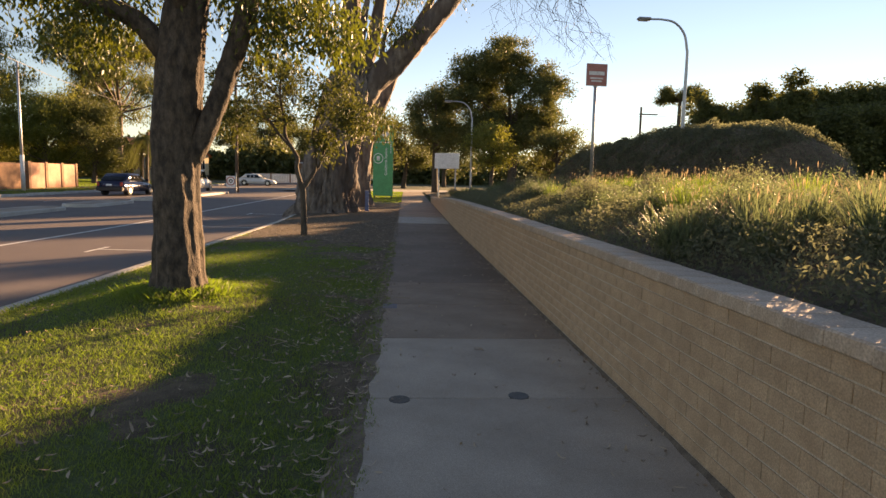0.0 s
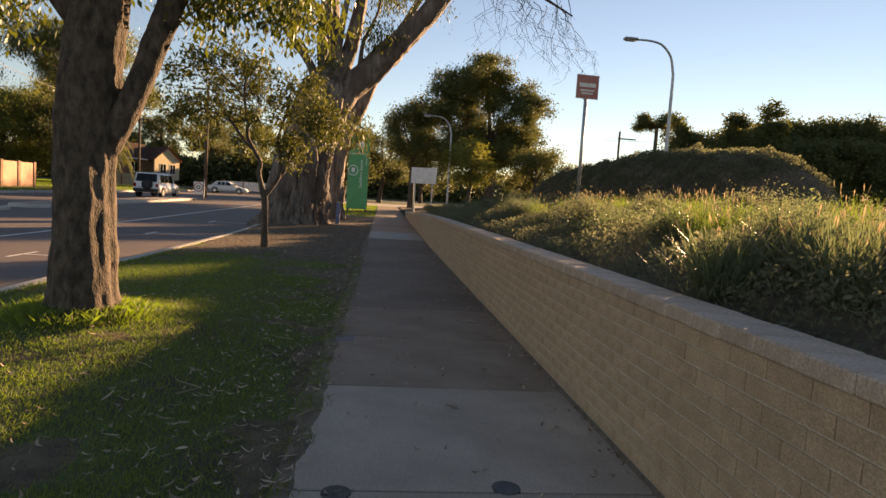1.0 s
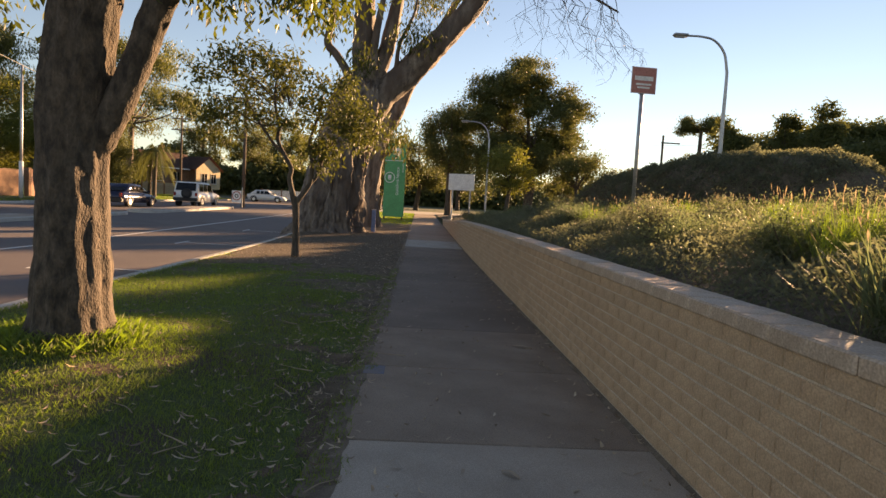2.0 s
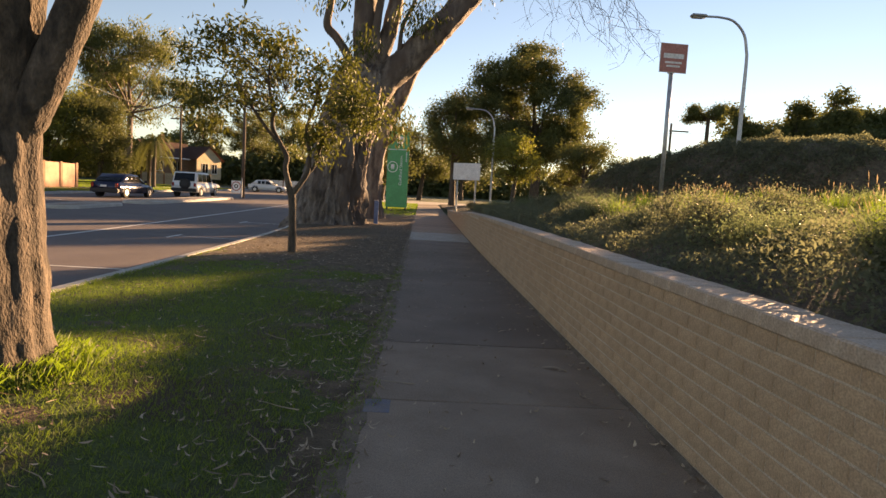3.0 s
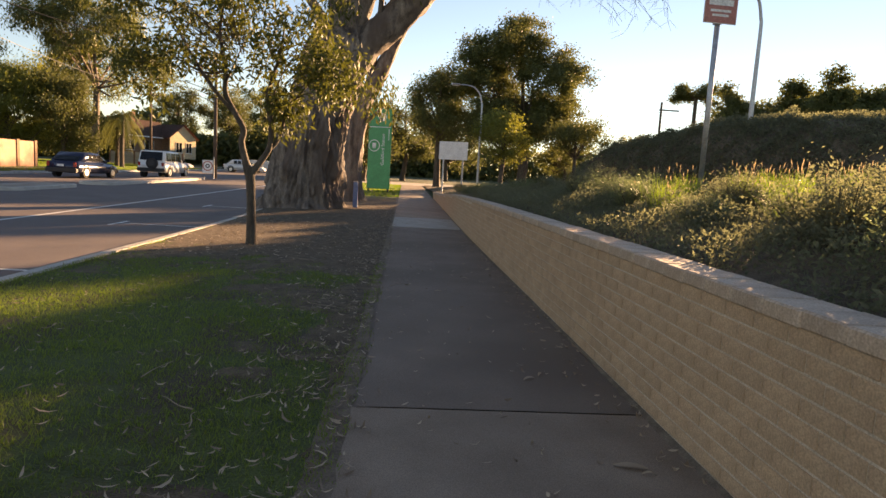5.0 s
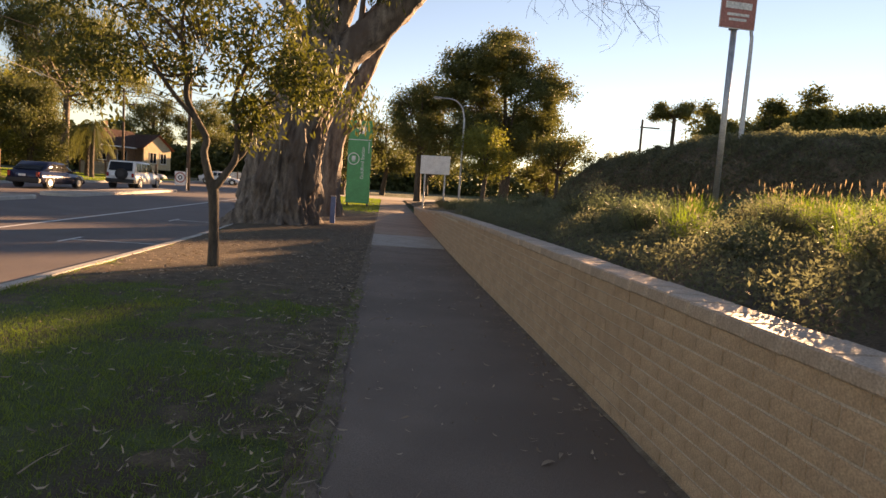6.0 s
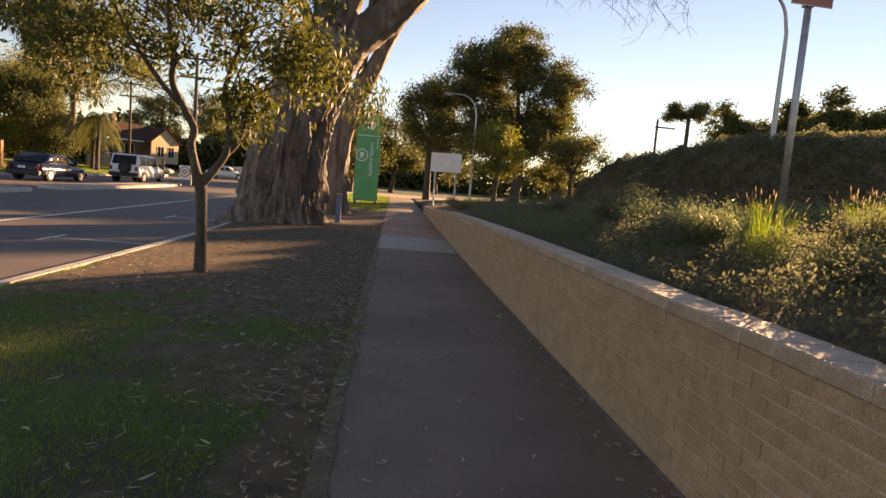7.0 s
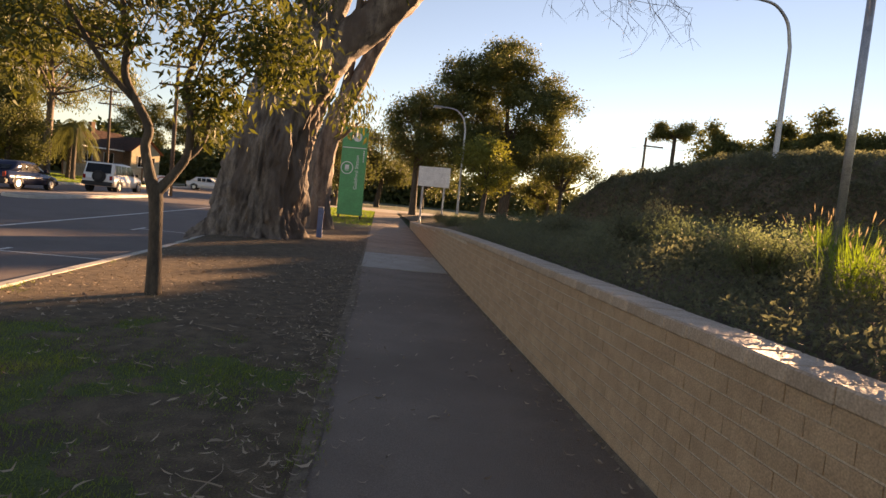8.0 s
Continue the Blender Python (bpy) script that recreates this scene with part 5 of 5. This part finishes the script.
def house(at, label):
    ob = thing("house", at, label, "house")
    part("front_wall", from_bm("front_wall", bevel_box(-2.7, 2.7, 0, 0.25, 0, 2.9, 0.01), "cream"), ob, "cream rendered front wall")
    bm = bmesh.new()
    for y in (0.0, 0.25):
        bm.faces.new([bm.verts.new(p) for p in ((-2.7, y, 2.9), (2.7, y, 2.9), (0, y, 4.6))])
    bmesh.ops.bridge_loops(bm, edges=bm.edges[:])
    bmesh.ops.recalc_face_normals(bm, faces=bm.faces[:])
    part("gable", from_bm("gable", bm, "cream"), ob)
    part("side_wall", from_bm("side_wall", bevel_box(-11.0, -2.7, 1.8, 2.05, 0, 2.9, 0.01), "house_brick"), ob, "brown brick side wall")
    part("back_wall", from_bm("back_wall", bevel_box(2.45, 2.7, 0.25, 9, 0, 2.9, 0.01), "house_brick"), ob)
    for sx in (-1, 1):
        bm = bmesh.new()
        q = [(0, -0.45, 4.78), (sx * 3.15, -0.45, 2.75), (sx * 3.15, 9, 2.75), (0, 9, 4.78)]
        bm.faces.new([bm.verts.new(p) for p in q])
        bmesh.ops.solidify(bm, geom=bm.faces[:], thickness=0.12)
        roof = part("roof_slope", from_bm("roof_slope", bm, "roof"), ob)
    bm = bmesh.new()
    bm.faces.new([bm.verts.new(p) for p in ((-11.4, 1.3, 2.75), (-0.6, 1.3, 2.75), (-0.2, 5.5, 5.1), (-10.0, 5.5, 5.1))])
    bmesh.ops.solidify(bm, geom=bm.faces[:], thickness=0.12)
    part("main_roof", from_bm("main_roof", bm, "roof"), ob)
    part("fascia", from_bm("fascia", bevel_box(-11.4, -2.9, 1.22, 1.3, 2.6, 2.78, 0.01), "white"), ob)
    part("chimney", from_bm("chimney", bevel_box(-6.2, -5.5, 4.6, 5.3, 4.4, 6.0, 0.02), "house_brick"), ob)
    for x0, x1, z0, z1, y in ((-1.5, -0.3, 0.9, 2.2, 0), (0.6, 1.7, 0.9, 2.2, 0), (-6.0, -4.4, 0.9, 2.2, 1.8), (-9.4, -8.0, 0.9, 2.2, 1.8)):
        win = part("window", from_bm("window", bevel_box(x0, x1, y - 0.02, y + 0.05, z0, z1, 0.005), "glass"), ob)
        part("frame", from_bm("frame", bevel_box(x0 - 0.06, x0 + 0.0, y - 0.05, y + 0.03, z0 - 0.06, z1 + 0.06, 0.005), "white"), win)
        part("frame", from_bm("frame", bevel_box(x1, x1 + 0.06, y - 0.05, y + 0.03, z0 - 0.06, z1 + 0.06, 0.005), "white"), win)
        part("frame", from_bm("frame", bevel_box((x0 + x1) / 2 - 0.03, (x0 + x1) / 2 + 0.03, y - 0.05, y + 0.03, z0, z1, 0.005), "white"), win)
        part("sill", from_bm("sill", bevel_box(x0 - 0.1, x1 + 0.1, y - 0.09, y + 0.03, z0 - 0.14, z0 - 0.06, 0.01), "white"), win)
    return ob


house(pose(-30.6, 93.0, rz(90) + 1.0, 0, 0, 62), "cream gabled house with a brown tiled roof").scale = (0.82, 0.82, 0.97)
house(pose(-7.5, 104.0, rz(104) + 0.6, 0, 0, -4), "low brick house behind dark trees")
V, F = sheet([-26.5, -25.8], np.linspace(0, 110, 24), lambda X, Y: ramp(Y) + np.clip((-X - 23) / 25, 0, 1) * 0.25 + 0.03)
structure("far_footpath", mesh_np("far_footpath", V, F, "concrete_new"), "pale concrete footpath across the road", "footpath")


def palm(x, y, height, seed):
    r = np.random.default_rng(seed)
    ob = thing("palm_tree", (x, y, rz(y) + 0.2), "small palm with drooping olive green fronds", "palm tree")
    w = Soup()
    tube(w, [(0, 0, -0.2, 0.22), (0, 0, 1.0, 0.17), (0.1, 0, height, 0.15)], 10, 10, 0.02)
    part("trunk", w.mesh("trunk", "bark_thin"), ob)
    for k in range(26):
        a, el = r.uniform(0, 2 * np.pi), r.uniform(-0.2, 1.2)
        ln = r.uniform(2.0, 2.8)
        t = np.linspace(0, 1, 9)
        R = np.stack([0.1 + np.cos(a) * ln * t * math.cos(el * 0.7), np.sin(a) * ln * t * math.cos(el * 0.7), height + ln * (t * math.sin(el) - 1.1 * t * t)], -1)
        s = Soup()
        side = np.array((-np.sin(a), np.cos(a), 0))
        for i in range(1, 9):
            for sd in (-1, 1):
                for q in (0.0, 0.5):
                    p = R[i - 1] * (1 - q) + R[i] * q
                    e = p + sd * side * 0.32 + (R[i] - R[i - 1]) * 0.8 + (0, 0, -0.22)
                    d = (R[i] - R[i - 1]) * 0.16
                    s.add([p - d, p + d, e + d * 0.2, e - d * 0.2], [(0, 1, 2, 3)])
        part("frond", s.mesh("frond", "leaf_far"), ob)
    return ob


palm(-26.6, 66.0, 4.6, 5)
palm(-28.2, 68.5, 4.2, 6)

# ---- verge: bare soil, grass, fallen leaves ----
ry = np.random.default_rng(17)


def verge_cover(x, y):
    """How grassy the verge is, 0 bare to 1 thick."""
    n1 = np.array([noise.noise(Vector((a * 0.9, b * 0.9, 1.5))) for a, b in zip(x, y)])
    n2 = np.array([noise.noise(Vector((a * 3.1, b * 3.1, 7.5))) for a, b in zip(x, y)])
    g = 1.0 - np.clip((y - 13.8 - 0.7 * (-x - 2)) / 4.5, 0, 1) * 0.85
    g *= 1 - 0.55 * np.clip((x + 0.8) / 0.6, 0, 1)
    g *= 1 - 0.5 * np.clip((x + 4.27 - 0.0) / -0.01, 0, 1)
    g -= 0.2 * np.clip((y - 8.5) / 4, 0, 1)
    return np.clip(g + 0.42 * n1 + 0.42 * n2, 0, 1)


# bare soil showing through, as a thin uneven skin with holes where the lawn is thick
nx, ny = 60, 420
X, Y = np.meshgrid(np.linspace(KERB + 0.005, PATH_L + 0.03, nx), np.linspace(-8, 36, ny), indexing="ij")
cov = verge_cover(X.ravel(), Y.ravel()).reshape(nx, ny)
Z = ramp(Y) + bump(X, Y) - 0.006 + 0.022 * np.clip((0.72 - cov) / 0.35, 0, 1)
V = np.stack([X, Y, Z], -1).reshape(-1, 3)
i, j = np.meshgrid(np.arange(nx - 1), np.arange(ny - 1), indexing="ij")
a = (i * ny + j)[(cov[:-1, :-1] < 0.8)]
structure("bare_soil", mesh_np("bare_soil", V, np.stack([a, a + ny, a + ny + 1, a + 1], -1), "soil", True), "dark bare soil under the trees on the verge", "soil")["kind"] = "stuff"


def blade_mesh(name, P, height, width, mat, seed):
    r = np.random.default_rng(seed)
    n = len(P)
    a, hh = r.uniform(0, 2 * np.pi, n), np.asarray(height) * r.uniform(0.5, 1.3, n)
    ln = r.uniform(0.2, 1.1, n)
    tip = P + np.stack([np.cos(a) * ln * hh, np.sin(a) * ln * hh, hh], -1)
    side = np.stack([-np.sin(a), np.cos(a), np.zeros(n)], -1) * width / 2
    mid = P * 0.5 + tip * 0.5 + np.array((0, 0, 0.15)) * hh[:, None]
    V = np.stack([P - side, P + side, mid + side * 0.8, tip], 1).reshape(-1, 3)
    return mesh_np(name, V, np.arange(4 * n).reshape(-1, 4), mat)


n = 390000
y = 1.2 + 31 * ry.random(n) ** 1.6
y[:45000] = ry.uniform(-6, 1.6, 45000)
x = ry.uniform(KERB + 0.07, PATH_L + 0.04, n)
cov = verge_cover(x, y)
keep = ry.random(n) < np.clip(cov * 1.15 - 0.05, 0.02, 1)
x, y, cov = x[keep], y[keep], cov[keep]
P = np.column_stack([x, y, ramp(y) + bump(x, y) - 0.004 + 0.02 * np.clip((x - PATH_L + 0.15) / 0.12, 0, 1)])
tall = 0.012 + 0.022 * cov
near_trunk = np.hypot(x + 2.54, y - 8.65)
tall = tall + 0.07 * np.exp(-(near_trunk / 0.5) ** 2) + 0.03 * (np.abs(x - KERB) < 0.15)
tagged(new("lawn_grass", blade_mesh("lawn_grass", P, tall, 0.005, "blade", 18)), "short bright green lawn grass with worn patches", "grass", kind="stuff")
a = ry.uniform(0, 2 * np.pi, 2600)
q = 0.33 + 0.28 * ry.random(2600) ** 1.5
P = np.column_stack([-2.54 + q * np.cos(a), 8.65 + q * np.sin(a), 0.17 - 0.1 * (q - 0.3)])
tagged(new("grass_tuft", blade_mesh("grass_tuft", P, 0.10, 0.006, "blade", 19)), "long uncut grass round the tree's foot", "grass", kind="stuff")
# far lawn across the road
n = 34000
P = np.column_stack([ry.uniform(-40, -23.2, n), ry.uniform(38, 82, n), np.zeros(n)])
P[:, 2] = ramp(P[:, 1]) + np.clip((-P[:, 0] - 23) / 25, 0, 1) * 0.25
tagged(new("far_grass", blade_mesh("far_grass", P, 0.07, 0.05, "blade", 20)), "sunlit lawn across the road", "grass", kind="stuff")
n = 5000
P = np.column_stack([ry.uniform(-3.6, -0.2, n), ry.uniform(38, 60, n), np.zeros(n)])
P[:, 2] = ramp(P[:, 1])
tagged(new("sign_grass", blade_mesh("sign_grass", P, 0.09, 0.03, "blade", 23)), "bright grass under the station sign", "grass", kind="stuff")


def litter(name, x, y, z, length, width, mat, seed):
    """Curled fallen leaves lying flat."""
    r = np.random.default_rng(seed)
    n = len(x)
    a, ln = r.uniform(0, 2 * np.pi, n), length * r.uniform(0.45, 1.5, n)
    d = np.stack([np.cos(a), np.sin(a), r.normal(size=n) * 0.12], -1)
    s = np.stack([-np.sin(a), np.cos(a), r.normal(size=n) * 0.3], -1)
    c = np.column_stack([x, y, z + 0.006 + 0.012 * r.random(n)])
    w = width * r.uniform(0.6, 1.4, n)[:, None]
    lift = np.array((0, 0, 0.02)) * r.random((n, 1))
    half = d * ln[:, None] / 2
    bend = s * ln[:, None] * (r.normal(size=(n, 1)) * 0.09)
    spine = (c - half + lift, c - half * 0.4 + bend, c + half * 0.35 + bend, c + half + lift * 0.6)
    V = np.stack([p + sd * s * w * k for p, k in zip(spine, (0.1, 0.5, 0.42, 0.06)) for sd in (-1, 1)], 1).reshape(-1, 3)
    F = np.concatenate([8 * np.arange(n)[:, None] + 2 * q + np.array((0, 1, 3, 2)) for q in range(3)])
    return tagged(new(name, mesh_np(name, V, F, mat)), "dry curled gum leaves and twigs scattered about", "leaf litter", kind="stuff")


n = 5200
y = 1 + 29 * ry.random(n) ** 1.15
edge = ry.random(n) < 0.5
x = np.where(edge, -0.42 + ry.normal(size=n) * 0.32, ry.uniform(KERB + 0.05, PATH_L, n))
ok = (x > KERB) & (x < PATH_L + 0.1)
litter("leaf_litter", x[ok], y[ok], ramp(y[ok]) + bump(x[ok], y[ok]) + 0.034, 0.056, 0.0105, "dry", 24)
n = 380
y = 4.5 + 13 * ry.random(n)
x = -0.2 - 2.4 * ry.random(n) ** 1.7
litter("long_leaf_litter", x, y, ramp(y) + bump(x, y) + 0.036, 0.09, 0.013, "dry", 31)
n = 620
y = 3 + 24 * ry.random(n)
x = PATH_L + 1.75 * ry.random(n) ** 1.3
litter("path_litter", x, y, ramp(y) + 0.031, 0.05, 0.012, "dry", 25)
n = 700
x, y = ry.uniform(KERB + 0.1, -0.4, n), 16 + 6.5 * ry.random(n)
litter("bark_litter", x, y, ramp(y) + bump(x, y) + 0.028, 0.07, 0.02, "dry", 26)
# single large leaves on the slabs
for k, (x, y, ln, turn_) in enumerate(((1.265, 9.63, 0.17, -12), (1.33, 9.56, 0.07, -8), (1.02, 10.9, 0.10, 30), (0.73, 6.78, 0.12, -50), (1.12, 11.0, 0.08, 60), (0.55, 13.98, 0.09, 20), (0.97, 15.0, 0.09, -30))):
    t = np.linspace(0, 1, 9)
    wd = np.sin(np.pi * np.clip(t * 0.96 + 0.02, 0, 1)) ** 0.7 * ln * 0.14
    cv = 0.012 * np.sin(t * 3.1) + 0.004
    L = np.stack([t * ln - ln / 2, wd, cv + 0.006], -1)
    R = np.stack([t * ln - ln / 2, -wd, cv + 0.004], -1)
    Mid = np.stack([t * ln - ln / 2, 0 * t, cv], -1)
    s = Soup()
    i = np.arange(8)
    s.add(np.concatenate([L, Mid, R]), np.concatenate([np.stack([i, i + 1, i + 10, i + 9], -1), np.stack([i + 9, i + 10, i + 19, i + 18], -1)]))
    ob = new("fallen_leaf", s.mesh("fallen_leaf", "dry", True))
    ob.matrix_basis = pose(x, y, rz(y) + 0.031, 0, 0, turn_)
    tagged(ob, "single pale dry gum leaf on the footpath", "fallen leaf", "fallen leaves on the footpath")
# long fallen twigs on the verge
for k in range(26):
    x, y = ry.uniform(-1.6, 0.1), ry.uniform(4, 17)
    an, ln = ry.uniform(0, 3.14), ry.uniform(0.15, 0.4)
    w = Soup()
    pts = [(x + math.cos(an) * ln * (t - 0.5) + ry.normal() * 0.012, y + math.sin(an) * ln * (t - 0.5) + ry.normal() * 0.012, rz(y) + 0.04, 0.004 * (1.2 - t)) for t in (0, 0.35, 0.7, 1)]
    tube(w, pts, 5, 10)
    tagged(new("fallen_twig", w.mesh("fallen_twig", "dry")), "thin dry twig fallen on the verge", "twig", "fallen twigs")

# soil and grass creeping over the footpath's edge, and dirt along the wall's foot
for name, side, wmax, label in (("edge_soil", 1, 0.07, "dirt crept over the edge of the footpath"), ("foot_soil", -1, 0.05, "dirt and dust gathered along the foot of the wall")):
    ys = np.arange(0.5, 38, 0.06)
    wd = np.array([max(0.012, wmax * (0.5 + 0.9 * noise.noise(Vector((q * 0.7, side * 3.0, 0.2))) + 0.5 * noise.noise(Vector((q * 4.0, side * 3.0, 4.2))))) for q in ys])
    x0 = PATH_L - 0.16 if side > 0 else WALL_X + 0.004
    a = np.stack([np.full(len(ys), x0), ys, ramp(ys) + (-0.004 if side > 0 else 0.05)], -1)
    m = np.stack([np.full(len(ys), x0) + side * (0.155 + wd * 0.3 if side > 0 else wd * 0.5), ys, ramp(ys) + (0.0335 if side > 0 else 0.04)], -1)
    e = np.stack([np.full(len(ys), x0) + side * (0.16 + wd if side > 0 else wd), ys, ramp(ys) + 0.0315], -1)
    k = len(ys)
    i = np.arange(k - 1)
    V = np.concatenate([a, m, e])
    F = np.concatenate([np.stack([i, i + 1, i + k + 1, i + k], -1), np.stack([i + k, i + k + 1, i + 2 * k + 1, i + 2 * k], -1)])
    structure(name, mesh_np(name, V, F, "dirt", True), label, "soil")
n = 7000
y = 1.2 + 15 * ry.random(n) ** 1.2
wob = np.array([noise.noise(Vector((q * 0.7, 3.0, 0.2))) for q in y])
fine_wob = np.array([noise.noise(Vector((q * 3.5, 8.0, 0.2))) for q in y])
ok = fine_wob + 0.25 * ry.normal(size=n) > 0.12
y, wob, fine_wob = y[ok], wob[ok], fine_wob[ok]
n = len(y)
x = PATH_L - 0.14 + (0.16 + 0.10 * np.clip(0.3 + 1.2 * wob + 1.0 * fine_wob, 0, 1.3)) * ry.random(n)
tagged(new("edge_grass", blade_mesh("edge_grass", np.column_stack([x, y, ramp(y) + 0.03 * np.clip((x - PATH_L + 0.16) / 0.14, 0, 1)]), 0.026, 0.006, "blade", 28)), "short grass creeping over the footpath's edge", "grass", kind="stuff")
n = 420
y = 3 + 24 * ry.random(n)
litter("wall_litter", WALL_X - 0.03 - 0.3 * ry.random(n) ** 2, y, ramp(y) + 0.035, 0.05, 0.014, "dry", 29)

# ---- pieces of the wall ----
brick_kinds = [brick_mesh(i) for i in range(6)]
joined = Soup()
rb = np.random.default_rng(3)
NEAR0, NEAR1 = 5.6, 11.2
for c in range(12):
    z = -0.03 + c * (BH + JT) + 0.0
    y = WALL_Y0 + (0.117 if c % 2 else 0.0)
    while y < WALL_Y1 - BL:
        if z + BH < cap_z(y + BL / 2) - 0.078 + 0.03:
            off = rb.normal() * 0.0008
            if NEAR0 < y < NEAR1:
                part("brick", brick_kinds[rb.integers(6)], garden_wall, at=Matrix.Translation((WALL_X + off, y, z)))
            else:
                joined.add(boxv(WALL_X + 0.0035 + off, WALL_X + 0.06, y, y + BL, z, z + BH), BOXF)
        y += BL + 0.0045
far_bricks = part("brickwork", joined.mesh("brickwork", "brick"), garden_wall)
far_bricks["kind"] = "stuff"
caps = [cap_mesh(0)]
y = WALL_Y0
while y < WALL_Y1:
    a, b = cap_z(y), cap_z(y + 0.24)
    part("cap_brick", caps[0], garden_wall, at=pose(WALL_X + rb.normal() * 0.002, y, a + rb.normal() * 0.0015, math.degrees(math.atan2(b - a, 0.24))))
    y += 0.24
